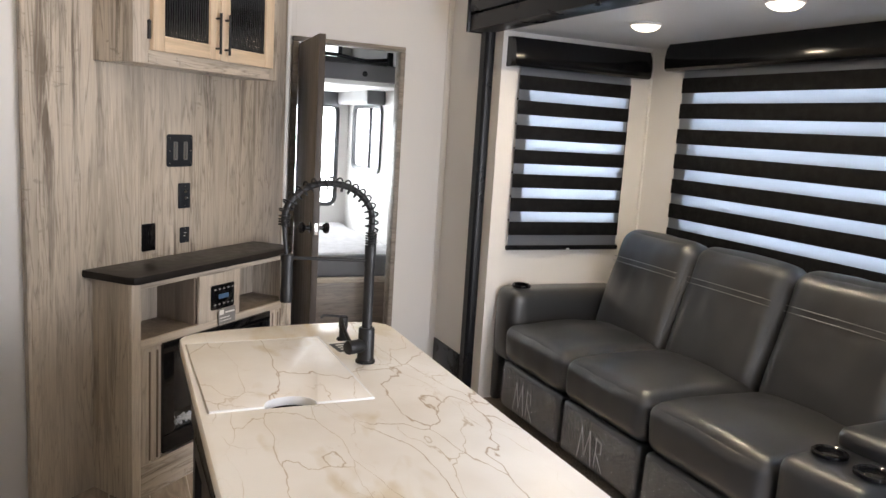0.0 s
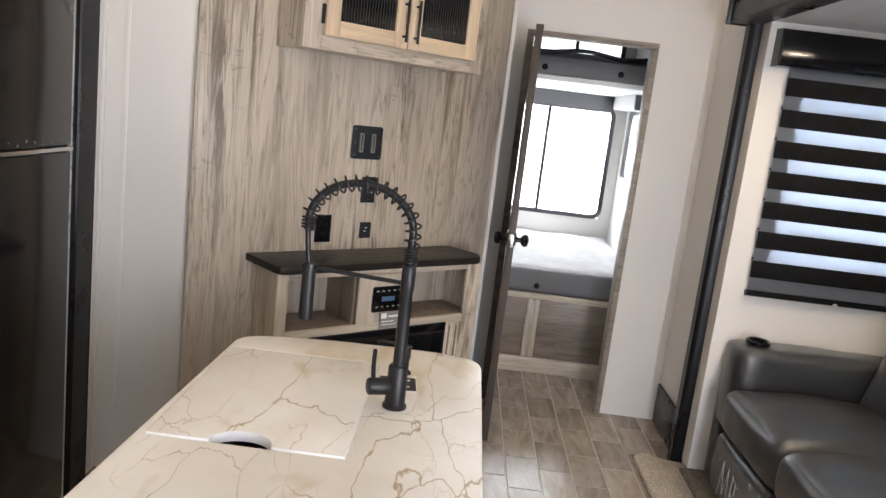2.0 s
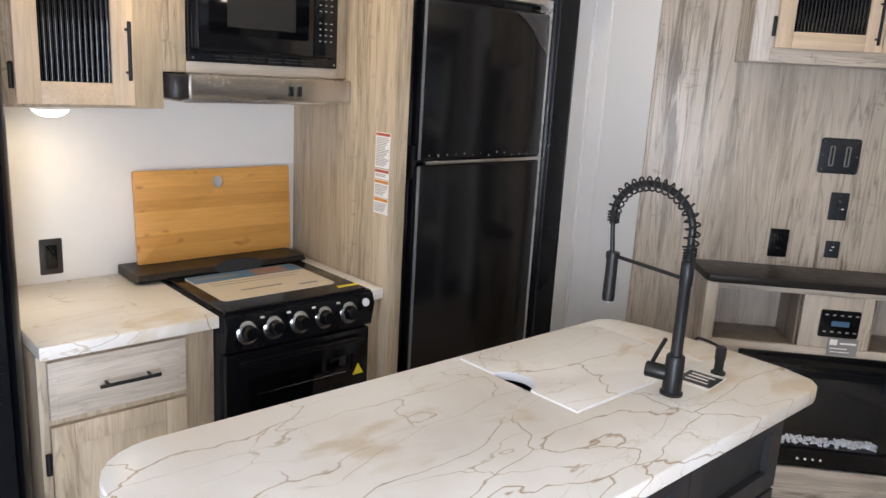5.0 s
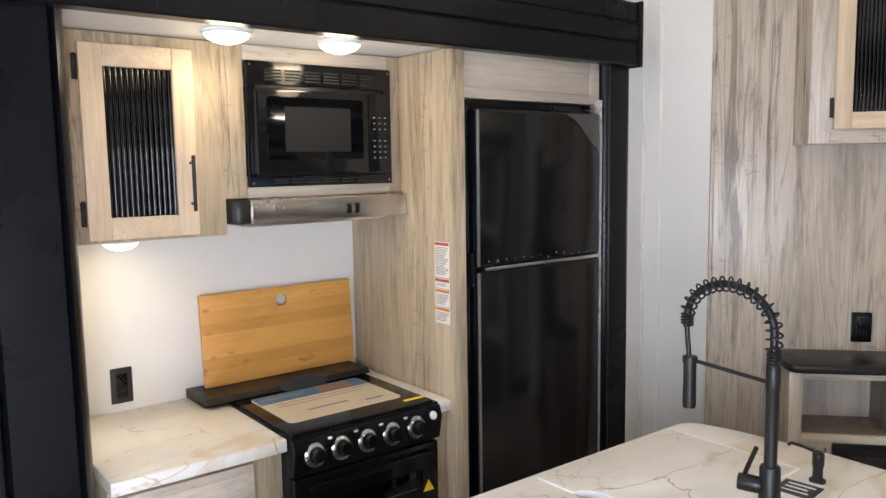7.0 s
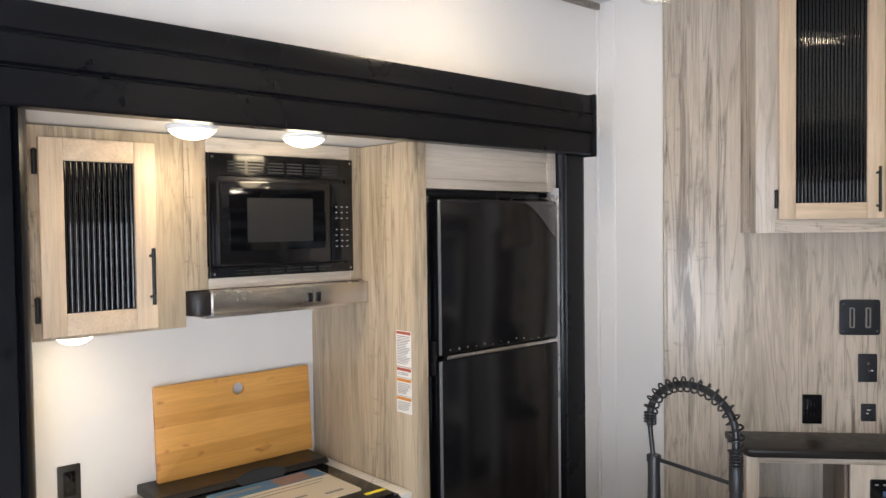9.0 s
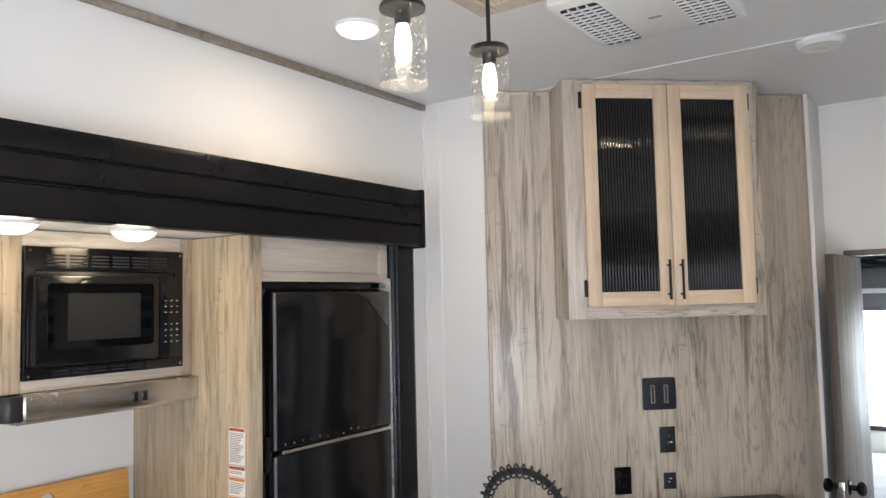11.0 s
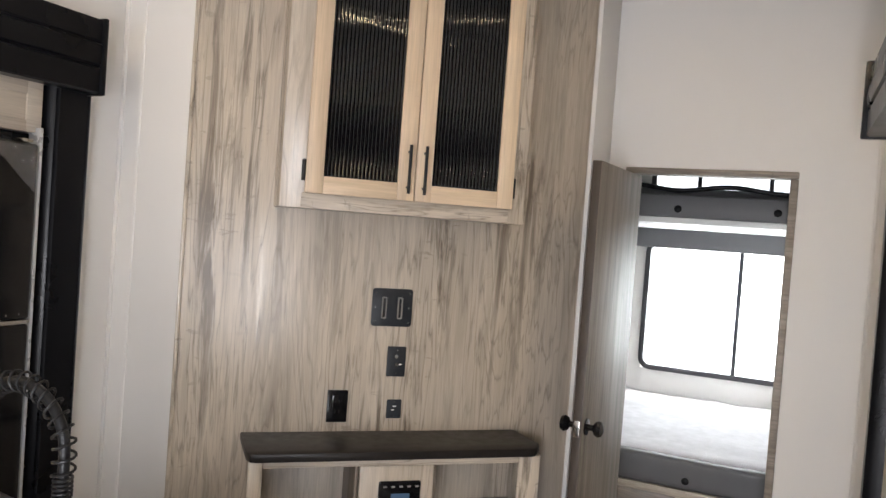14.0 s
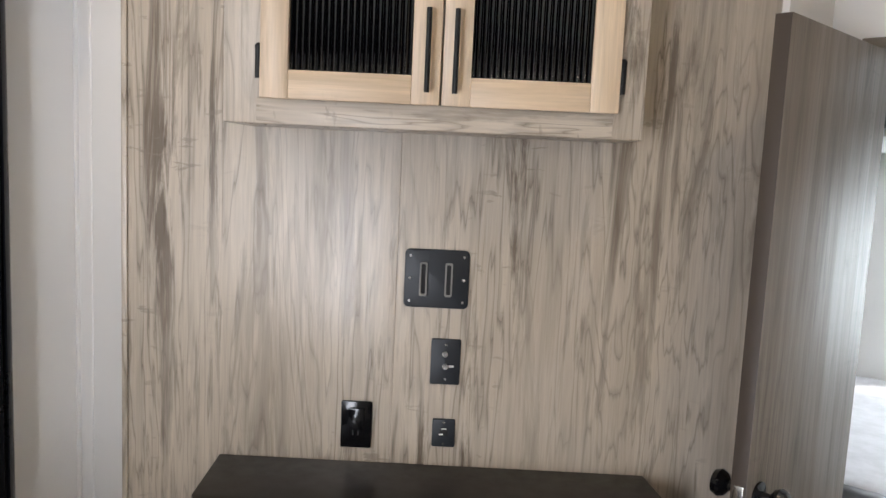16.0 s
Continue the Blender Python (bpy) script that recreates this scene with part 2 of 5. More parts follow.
def marble():
    """White laminate with thin branching golden-brown veins and a few tan clouds."""
    m = material("cream_marble_laminate", (0.8, 0.76, 0.7), 0.30)
    n, l = m.node_tree.nodes, m.node_tree.links
    cloud = noise_node(m, tex(m), 2.6, 4, 0.55)
    c = ramp(m, cloud, (0.34, (0.73, 0.685, 0.62)), (0.62, (0.85, 0.83, 0.79)))

    def offset(vec, seed, wobble, freq):
        a = n.new("ShaderNodeVectorMath")
        a.inputs[1].default_value = (seed, seed * 1.7, seed * 0.3)
        l.new(vec, a.inputs[0])
        t = n.new("ShaderNodeTexNoise")
        t.inputs["Scale"].default_value, t.inputs["Detail"].default_value = freq, 5.0
        l.new(a.outputs[0], t.inputs["Vector"])
        k = n.new("ShaderNodeVectorMath")
        k.operation = "SCALE"
        k.inputs["Scale"].default_value = wobble
        l.new(t.outputs["Color"], k.inputs[0])
        b = n.new("ShaderNodeVectorMath")
        l.new(a.outputs[0], b.inputs[0])
        l.new(k.outputs[0], b.inputs[1])
        return b.outputs[0]

    def cracks(sc, rot, seed, scale, width, col, amount, lo, hi, wobble, freq):
        nonlocal c
        vec = offset(tex(m, sc, rot), seed, wobble, freq)
        v = n.new("ShaderNodeTexVoronoi")
        v.feature = "DISTANCE_TO_EDGE"
        v.inputs["Scale"].default_value = scale
        l.new(vec, v.inputs["Vector"])
        line = ramp(m, v.outputs["Distance"], (0.0, 1.0), (width * 0.45, 0.75), (width, 0.0))
        gate = ramp(m, noise_node(m, vec, scale * 0.55, 3, 0.6), (lo, 0.0), (hi, amount))
        c = mix(m, c, col, mix(m, line, gate, 1.0, "MULTIPLY"))

    vec = offset(tex(m, (1.5, 0.8, 1), (0, 0, -28)), 2.0, 0.3, 3.0)
    c = mix(m, c, (0.56, 0.45, 0.27), ramp(m, noise_node(m, vec, 2.1, 4, 0.6), (0.600, 0.0), (0.66, 0.55)))
    cracks((1, 0.42, 1), (0, 0, 38), 0.0, 4.8, 0.0065, (0.33, 0.22, 0.10), 0.90, 0.43, 0.53, 0.24, 4.0)
    cracks((1, 0.36, 1), (0, 0, -14), 5.3, 6.0, 0.0065, (0.38, 0.27, 0.13), 0.75, 0.47, 0.56, 0.26, 4.6)
    cracks((1, 0.6, 1), (0, 0, 58), 9.1, 9.5, 0.010, (0.46, 0.35, 0.21), 0.36, 0.50, 0.62, 0.20, 7.0)
    base(m, c)
    return m


M_marble = marble()


def tile_mat():
    m = material("wood_look_tile", (0.36, 0.31, 0.26), 0.22)
    v = tex(m, (1, 0.25, 1))
    info = m.node_tree.nodes.new("ShaderNodeObjectInfo")
    add = m.node_tree.nodes.new("ShaderNodeVectorMath")
    sc = m.node_tree.nodes.new("ShaderNodeVectorMath")
    sc.operation = "SCALE"
    comb = m.node_tree.nodes.new("ShaderNodeCombineXYZ")
    for i in range(3):
        m.node_tree.links.new(info.outputs["Random"], comb.inputs[i])
    m.node_tree.links.new(comb.outputs[0], sc.inputs[0])
    sc.inputs["Scale"].default_value = 40
    m.node_tree.links.new(sc.outputs[0], add.inputs[0])
    m.node_tree.links.new(v, add.inputs[1])
    f = noise_node(m, add.outputs[0], 16, 6, 0.62, 1.0)
    c = ramp(m, f, (0.3, (0.24, 0.20, 0.165)), (0.52, (0.37, 0.315, 0.265)), (0.74, (0.49, 0.43, 0.37)))
    tone = ramp(m, info.outputs["Random"], (0.0, 0.80), (1.0, 1.12))
    base(m, mix(m, c, tone, 1.0, "MULTIPLY"))
    bump(m, f, 0.12, 0.002)
    return m


M_tile = tile_mat()


def carpet(name, dark, light):
    """Cut pile in mixed yarns: speckled at the size of a tuft, with a rough nap."""
    m = material(name, light, 0.95, 0.0, 0.1)
    v = tex(m)
    tuft = noise_node(m, v, 210, 2, 0.7)
    mid = tuple(0.5 * (a + b) for a, b in zip(dark, light))
    c = ramp(m, tuft, (0.40, dark), (0.50, mid), (0.60, light))
    base(m, mix(m, c, ramp(m, noise_node(m, v, 9, 3, 0.6), (0.3, 0.85), (0.7, 1.1)), 0.6, "MULTIPLY"))
    bump(m, tuft, 1.0, 0.004)
    return m


M_carpet = carpet("speckled_carpet", (0.27, 0.22, 0.175), (0.72, 0.66, 0.57))
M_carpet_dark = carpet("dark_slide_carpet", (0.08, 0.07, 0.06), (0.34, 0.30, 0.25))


def glassy(name, colour=(1, 1, 1), rough=0.02, ior=1.45):
    m = material(name, colour, rough)
    m.node_tree.nodes["Principled BSDF"].inputs["Transmission Weight"].default_value = 1.0
    m.node_tree.nodes["Principled BSDF"].inputs["IOR"].default_value = ior
    return m


def film():
    """Thin clear packing film: mostly see-through, with wrinkled gloss."""
    m = bpy.data.materials.new("clear_packing_film")
    m.use_nodes = True
    n, l = m.node_tree.nodes, m.node_tree.links
    n.remove(n["Principled BSDF"])
    tr, gl, mx = n.new("ShaderNodeBsdfTransparent"), n.new("ShaderNodeBsdfGlossy"), n.new("ShaderNodeMixShader")
    tr.inputs[0].default_value = (0.93, 0.93, 0.94, 1)
    gl.inputs["Roughness"].default_value = 0.16
    b = n.new("ShaderNodeBump")
    b.inputs["Strength"].default_value, b.inputs["Distance"].default_value = 1.0, 0.012
    l.new(noise_node(m, tex(m, (1, 1, 2.2)), 34, 3, 0.6, 1.4), b.inputs["Height"])
    l.new(b.outputs[0], gl.inputs["Normal"])
    mx.inputs[0].default_value = 0.22
    l.new(tr.outputs[0], mx.inputs[1])
    l.new(gl.outputs[0], mx.inputs[2])
    l.new(mx.outputs[0], n["Material Output"].inputs[0])
    return m


M_film = film()
M_glass = glassy("clear_glass")
M_darkglass = plain("dark_appliance_glass", (0.002, 0.0022, 0.0028), 0.035, spec=0.32, vary=0.2, scale=4, relief=0.01)
M_reeded = plain("dark_reeded_glass", (0.002, 0.0022, 0.0028), 0.035, spec=0.6, vary=0.2, scale=4, relief=0.01)


def glow(name, colour, strength):
    m = material(name, colour, 0.5)
    b = m.node_tree.nodes["Principled BSDF"]
    b.inputs["Emission Color"].default_value = (*colour, 1)
    b.inputs["Emission Strength"].default_value = strength
    return m


M_led = glow("lit_lamp_lens", (1.0, 0.86, 0.66), 5.5)
M_bulb = glow("lit_bulb", (1.0, 0.84, 0.62), 12.0)


def sheer():
    """Thin woven voile: lets daylight glow through."""
    m = bpy.data.materials.new("sheer_shade_voile")
    m.use_nodes = True
    n, l = m.node_tree.nodes, m.node_tree.links
    n.remove(n["Principled BSDF"])
    out = n["Material Output"]
    tr, df, mx = n.new("ShaderNodeBsdfTranslucent"), n.new("ShaderNodeBsdfDiffuse"), n.new("ShaderNodeMixShader")
    v = tex(m, (1, 1, 1))
    weave = ramp(m, noise_node(m, v, 500, 2, 0.5), (0.3, (0.40, 0.435, 0.49)), (0.7, (0.50, 0.54, 0.60)))
    l.new(weave, tr.inputs[0])
    df.inputs[0].default_value = (0.30, 0.32, 0.36, 1)
    mx.inputs[0].default_value = 0.35
    l.new(tr.outputs[0], mx.inputs[1])
    l.new(df.outputs[0], mx.inputs[2])
    l.new(mx.outputs[0], out.inputs[0])
    return m


M_sheer = sheer()


def outdoors():
    """Bright hazy lot seen through the glass."""
    m = glow("bright_outdoors", (0.93, 0.96, 1.0), 1.6)
    v = tex(m, (0.5, 0.5, 2.2))
    f = noise_node(m, v, 1.6, 3, 0.5, 0.4)
    m.node_tree.links.new(ramp(m, f, (0.35, (0.70, 0.73, 0.76)), (0.50, (0.95, 0.97, 1.0)), (0.7, (1.0, 1.0, 1.0))), m.node_tree.nodes["Principled BSDF"].inputs["Emission Color"])
    return m


M_out = outdoors()
M_ground = plain("pale_gravel_lot", (0.38, 0.36, 0.33), 0.9, vary=0.2, scale=2, grain=40, relief=0.6)


# ---- building helpers ----
def world_of(ob):
    m = ob.matrix_basis.copy()
    while ob.parent:
        ob = ob.parent
        m = ob.matrix_basis @ m
    return m


def finish(name, bm, mat, smooth=True):
    me = bpy.data.meshes.new(name)
    bmesh.ops.recalc_face_normals(bm, faces=bm.faces)
    bm.to_mesh(me)
    bm.free()
    me.materials.append(mat)
    if smooth:
        me.set_sharp_from_angle(angle=radians(38))
        for p in me.polygons:
            p.use_smooth = True
    return me


def part(name, bm, mat, parent=None, label="", m=None):
    """Links a bmesh, in world metres or in the frame m, as one mesh object under a thing or part."""
    if m is not None:
        bm.transform(m)
    if parent is not None:
        bm.transform(world_of(parent).inverted())
    ob = new(name, finish(name, bm, mat))
    if parent is not None:
        ob.parent = parent
    return tagged(ob, label)


def thing(name, x, y, z, label, category, group="", m=None):
    ob = new(name)
    ob.empty_display_size = 0.1
    ob.matrix_basis = (m or Matrix()) @ pose(x, y, z)
    return tagged(ob, label, category, group)


def structure(name, bm, mat, label="", m=None):
    if m is not None:
        bm.transform(m)
    return tagged(new(name, finish(name, bm, mat)), label, "", "", "structure")


def box(x0, x1, y0, y1, z0, z1, r=0.003, seg=2, bm=None):
    bm2 = bmesh.new()
    g = bmesh.ops.create_cube(bm2, size=1)
    for v in g["verts"]:
        v.co = Vector((x0 + (v.co.x + 0.5) * (x1 - x0), y0 + (v.co.y + 0.5) * (y1 - y0), z0 + (v.co.z + 0.5) * (z1 - z0)))
    r = min(r, 0.45 * min(abs(x1 - x0), abs(y1 - y0), abs(z1 - z0)))
    if r > 0:
        bmesh.ops.bevel(bm2, geom=bm2.edges[:], offset=r, segments=seg, affect="EDGES", profile=0.5)
    if bm is None:
        return bm2
    me = bpy.data.meshes.new("tmp")
    bm2.to_mesh(me)
    bm2.free()
    bm.from_mesh(me)
    bpy.data.meshes.remove(me)
    return bm


def boxes(*rows, r=0.003):
    bm = bmesh.new()
    for row in rows:
        box(*row, r=r, bm=bm)
    return bm


def cyl(p0, p1, r0, r1=None, seg=24, bm=None, bevel=0.0):
    bm = bm or bmesh.new()
    p0, p1 = Vector(p0), Vector(p1)
    d = p1 - p0
    m = Matrix.Translation((p0 + p1) / 2) @ d.to_track_quat("Z", "Y").to_matrix().to_4x4()
    g = bmesh.ops.create_cone(bm, cap_ends=True, segments=seg, radius1=r0, radius2=r0 if r1 is None else r1, depth=d.length, matrix=m)
    if bevel:
        edges = [e for e in {e for v in g["verts"] for e in v.link_edges} if len(e.link_faces) == 2 and any(len(f.verts) > 4 for f in e.link_faces)]
        bmesh.ops.bevel(bm, geom=edges, offset=bevel, segments=2, affect="EDGES", profile=0.5)
    return bm


def lathe(profile, m=None, seg=32, bm=None):
    """Turns (radius, height) pairs about z."""
    bm = bm or bmesh.new()
    rings = []
    for r, h in profile:
        ring = []
        for i in range(seg):
            a = 2 * math.pi * i / seg
            co = Vector((r * math.cos(a), r * math.sin(a), h))
            ring.append(bm.verts.new(m @ co if m else co))
        rings.append(ring)
    for a, b in zip(rings, rings[1:]):
        for i in range(seg):
            bm.faces.new((a[i], a[(i + 1) % seg], b[(i + 1) % seg], b[i]))
    for ring in (rings[0], rings[-1]):
        if (ring[0].co - ring[seg // 2].co).length > 1e-5:
            bm.faces.new(ring)
    return bm


def prism(outline, z0, z1, r=0.0, m=None, bm=None):
    """Extrudes a flat outline from z0 to z1."""
    bm2 = bmesh.new()
    vs = [bm2.verts.new((x, y, z0)) for x, y in outline]
    f = bm2.faces.new(vs)
    g = bmesh.ops.extrude_face_region(bm2, geom=[f])
    for v in g["geom"]:
        if isinstance(v, bmesh.types.BMVert):
            v.co.z = z1
    bmesh.ops.recalc_face_normals(bm2, faces=bm2.faces)
    if r:
        edges = [e for e in bm2.edges if abs(e.verts[0].co.z - e.verts[1].co.z) < 1e-6]
        bmesh.ops.bevel(bm2, geom=edges, offset=r, segments=2, affect="EDGES", profile=0.5)
    if m is not None:
        bm2.transform(m)
    if bm is None:
        return bm2
    me = bpy.data.meshes.new("tmp")
    bm2.to_mesh(me)
    bm2.free()
    bm.from_mesh(me)
    bpy.data.meshes.remove(me)
    return bm


def plate(outline, holes, z0, z1, r=0.0, m=None):
    """A flat board between z0 and z1 with openings cut through it."""
    bm = bmesh.new()
    edges = []
    for loop in [outline] + list(holes):
        vs = [bm.verts.new((x, y, z0)) for x, y in loop]
        edges += [bm.edges.new((vs[i], vs[(i + 1) % len(vs)])) for i in range(len(vs))]
    bmesh.ops.triangle_fill(bm, use_beauty=True, use_dissolve=False, edges=edges)
    g = bmesh.ops.extrude_face_region(bm, geom=bm.faces[:])
    for v in g["geom"]:
        if isinstance(v, bmesh.types.BMVert):
            v.co.z = z1
    bmesh.ops.recalc_face_normals(bm, faces=bm.faces)
    if r:
        rim = [e for e in bm.edges if len(e.link_faces) == 2 and abs(e.verts[0].co.z - e.verts[1].co.z) < 1e-6 and e.calc_face_angle(0.0) > 1.0]
        bmesh.ops.bevel(bm, geom=rim, offset=r, segments=2, affect="EDGES", profile=0.5)
    if m is not None:
        bm.transform(m)
    return bm


def tube(points, r, seg=10, bm=None):
    bm = bm or bmesh.new()
    pts = [Vector(p) for p in points]
    rings, up = [], None
    for i, p in enumerate(pts):
        d = (pts[min(i + 1, len(pts) - 1)] - pts[max(i - 1, 0)]).normalized()
        if up is None:
            up = d.orthogonal().normalized()
        up = (up - d * up.dot(d)).normalized()
        side = d.cross(up)
        rings.append([bm.verts.new(p + r * (math.cos(2 * math.pi * k / seg) * up + math.sin(2 * math.pi * k / seg) * side)) for k in range(seg)])
    for a, b in zip(rings, rings[1:]):
        for k in range(seg):
            bm.faces.new((a[k], a[(k + 1) % seg], b[(k + 1) % seg], b[k]))
    bm.faces.new(rings[0][::-1])
    bm.faces.new(rings[-1])
    return bm


def soft(x0, x1, y0, y1, z0, z1, r=0.05, puff=(0, 0, 0), n=14, sag=0.0, seed=0.0):
    """A rounded, slightly swollen cushion."""
    bm = bmesh.new()
    bmesh.ops.create_cube(bm, size=2)
    bmesh.ops.subdivide_edges(bm, edges=bm.edges[:], cuts=n, use_grid_fill=True)
    c = Vector(((x0 + x1) / 2, (y0 + y1) / 2, (z0 + z1) / 2))
    h = Vector(((x1 - x0) / 2, (y1 - y0) / 2, (z1 - z0) / 2))
    r = min(r, 0.98 * min(h))
    for v in bm.verts:
        p = v.co.copy()
        q = Vector([math.sin(max(-1, min(1, k)) * math.pi / 2) if abs(k) < 1 else k for k in p])
        w = Vector((q.x * h.x, q.y * h.y, q.z * h.z))
        inner = Vector([max(-(h[i] - r), min(h[i] - r, w[i])) for i in range(3)])
        off = w - inner
        if off.length > 1e-9:
            w = inner + off.normalized() * r
        for i in range(3):
            j, k = (i + 1) % 3, (i + 2) % 3
            w[i] += puff[i] * math.copysign(1, p[i]) * (1 - q[j] ** 2) * (1 - q[k] ** 2) * (1 if abs(p[i]) > 0.999 else 0)
        w += 0.004 * noise.noise_vector((w + c) * 6 + Vector((seed, 0, 0)))
        v.co = c + w
    return bm


def rounded(x0, x1, y0, y1, r, seg=6):
    out = []
    for cx, cy, a0 in ((x1 - r, y1 - r, 0), (x0 + r, y1 - r, 90), (x0 + r, y0 + r, 180), (x1 - r, y0 + r, 270)):
        for i in range(seg + 1):
            a = radians(a0 + 90 * i / seg)
            out.append((cx + r * math.cos(a), cy + r * math.sin(a)))
    return out


def ring_frame(outer, inner, z0, z1, m=None):
    """A flat frame between two outlines with the same count of points."""
    bm = bmesh.new()
    rows = [[bm.verts.new((x, y, z)) for x, y in o] for o, z in ((outer, z0), (outer, z1), (inner, z1), (inner, z0))]
    n = len(outer)
    for a, b in zip(rows, rows[1:] + rows[:1]):
        for i in range(n):
            bm.faces.new((a[i], a[(i + 1) % n], b[(i + 1) % n], b[i]))
    if m is not None:
        bm.transform(m)
    return bm


def facing(x, y, z, towards):
    """A frame whose local x runs along a wall, y up, and z out of the wall."""
    turn = {"+x": (90, 0, 90), "-x": (90, 0, -90), "-y": (90, 0, 0), "+y": (90, 0, 180), "down": (180, 0, 0)}[towards]
    return pose(x, y, z, *turn)

# ---- large structure ----
ZC = 2.718
XL, XR = 0.995, 3.54
TV = Matrix.Translation((1.91, 4.662, 0)) @ pose(0, 0, 0, 0, 0, 42)

structure("wall_west", boxes((XL - 0.1, XL, -1.0, 1.80, 0, ZC), (XL - 0.1, XL, 4.00, 4.26, 0, ZC), (XL - 0.1, XL, 1.80, 4.00, 2.16, ZC), (XL - 0.1, XL, 4.26, 7.66, 0, ZC), r=0), M_wall, "white vinyl side wall around the kitchen slide-out")
structure("wall_stub", boxes((XL, 1.365, 4.195, 4.26, 0, ZC), r=0.004), M_wall, "narrow white wall beside the wood panel")
structure("wall_return", boxes((2.472, 2.490, 5.150, 5.46, 0, ZC), r=0.003), M_wall, "white wall return beside the bunk room door")
structure("wall_north", boxes((2.42, 2.585, 5.462, 5.52, 0, ZC), (3.225, XR, 5.46, 5.52, 0, ZC), (2.585, 3.225, 5.46, 5.52, 1.985, ZC), r=0), M_wall, "white vinyl wall with the bunk room doorway")
structure("wall_east", boxes((XR, XR + 0.1, 4.93, 6.70, 0, ZC), (XR, XR + 0.1, 7.40, 7.66, 0, ZC), (XR, XR + 0.1, 6.70, 7.40, 0, 1.18), (XR, XR + 0.1, 6.70, 7.40, 1.68, ZC), (XR, XR + 0.1, 1.75, 4.93, 2.13, ZC), (XR, XR + 0.1, 1.58, 1.75, 0, ZC), (XR, XR + 0.1, -1.0, 0.76, 0, ZC), (XR, XR + 0.1, 0.76, 1.58, 1.95, ZC), r=0), M_wall, "white vinyl side wall around the sofa slide-out")
# Wall out of view; its opening is added to let the rear fill through.
structure("wall_south", boxes((XL - 0.1, 2.12, -1.0, -0.9, 0, ZC), (3.56, XR + 0.1, -1.0, -0.9, 0, ZC), (2.12, 3.56, -1.0, -0.9, 0, 0.32), (2.12, 3.56, -1.0, -0.9, 2.18, ZC), r=0), M_wall, "unseen white wall with an added opening for the fill light")
structure("wall_bunk_back", boxes((XL, 2.33, 7.6, 7.66, 0, ZC), (3.44, XR, 7.6, 7.66, 0, ZC), (2.33, 3.44, 7.6, 7.66, 0, 0.82), (2.33, 3.44, 7.6, 7.66, 1.69, 2.04), (2.33, 3.44, 7.6, 7.66, 2.46, ZC), r=0), M_wall, "white bunk room wall with two windows")
structure("ceiling", boxes((XL - 0.1, XR + 0.1, -1.0, 7.7, ZC, ZC + 0.05), r=0), M_ceiling, "smooth white ceiling panel")
structure("ceiling_seam", box(1.2, 3.54, 4.300, 4.320, ZC - 0.004, ZC + 0.001, 0.001), M_ceiling, "thin white batten across the ceiling")
structure("trim_ceiling_west", box(XL, XL + 0.022, -0.9, 4.195, ZC - 0.028, ZC, 0.004), M_trim, "taupe trim where wall meets ceiling")
structure("trim_ceiling_north", box(2.49, XR, 5.452, 5.46, ZC - 0.012, ZC, 0.002), M_wall, "white trim strip at the ceiling")
structure("wall_batten", boxes((1.072, 1.092, 4.192, 4.20, 0, 2.70), (3.500, 3.512, 5.452, 5.46, 0.2, 2.7), (XL, XL + 0.014, 4.186, 4.2, 0, 2.70), r=0.003), M_wall, "white battens covering the wall seams")
# kitchen slide-out shell
structure("wall_slide_kitchen", box(0.39, 0.45, 1.89, 4.0, 0, 2.16, 0), M_splash, "white backsplash wall of the kitchen slide-out")
structure("wall_slide_kitchen_south", box(0.45, XL - 0.1, 1.89, 1.95, 0, 2.16, 0), M_splash, "white end wall of the kitchen slide-out")
structure("wall_slide_kitchen_north", box(0.45, XL - 0.1, 3.93, 4.0, 0, 2.16, 0), M_splash, "white end wall of the kitchen slide-out")
structure("ceiling_slide_kitchen", boxes((0.45, XL - 0.1, 1.95, 3.93, 2.045, 2.16), (XL - 0.1, 1.084, 1.80, 3.963, 2.043, 2.158), r=0), M_ceiling, "white ceiling of the kitchen slide-out")
structure("wall_slide_jamb", boxes((XL - 0.1, XL + 0.01, 1.80, 1.86, 0, 2.042), (XL - 0.1, XL + 0.02, 3.835, 4.00, 0, 2.042), r=0), M_wall, "white jamb inside the slide opening")
structure("wall_slide_filler", box(XL + 0.002, 1.084, 1.56, 3.96, 2.162, 2.268, 0), M_wall, "white filler above the slide opening")
# sofa slide-out shell
structure("wall_slide_sofa_end", boxes((XR, 3.70, 4.80, 4.90, 0.04, 2.13), (4.36, 4.60, 4.80, 4.90, 0.04, 2.13), (3.70, 4.36, 4.80, 4.90, 0.04, 1.0), (3.70, 4.36, 4.80, 4.90, 1.86, 2.13), r=0), M_wall, "white end wall of the sofa slide-out")
structure("wall_slide_sofa_back", boxes((4.53, 4.60, 4.42, 4.80, 0.04, 2.13), (4.53, 4.60, 1.75, 1.95, 0.04, 2.13), (4.53, 4.60, 1.95, 4.42, 0.04, 1.02), (4.53, 4.60, 1.95, 4.42, 1.90, 2.13), r=0), M_wall, "white back wall of the sofa slide-out")
structure("wall_slide_sofa_south", box(XR, 4.60, 1.67, 1.75, 0.04, 2.13, 0), M_wall, "white end wall of the sofa slide-out")
structure("ceiling_slide_sofa", box(3.50, 4.60, 1.75, 4.80, 2.075, 2.13, 0), M_ceiling, "white ceiling of the sofa slide-out")
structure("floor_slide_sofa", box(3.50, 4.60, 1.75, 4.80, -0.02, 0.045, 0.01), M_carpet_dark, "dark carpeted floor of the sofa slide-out")
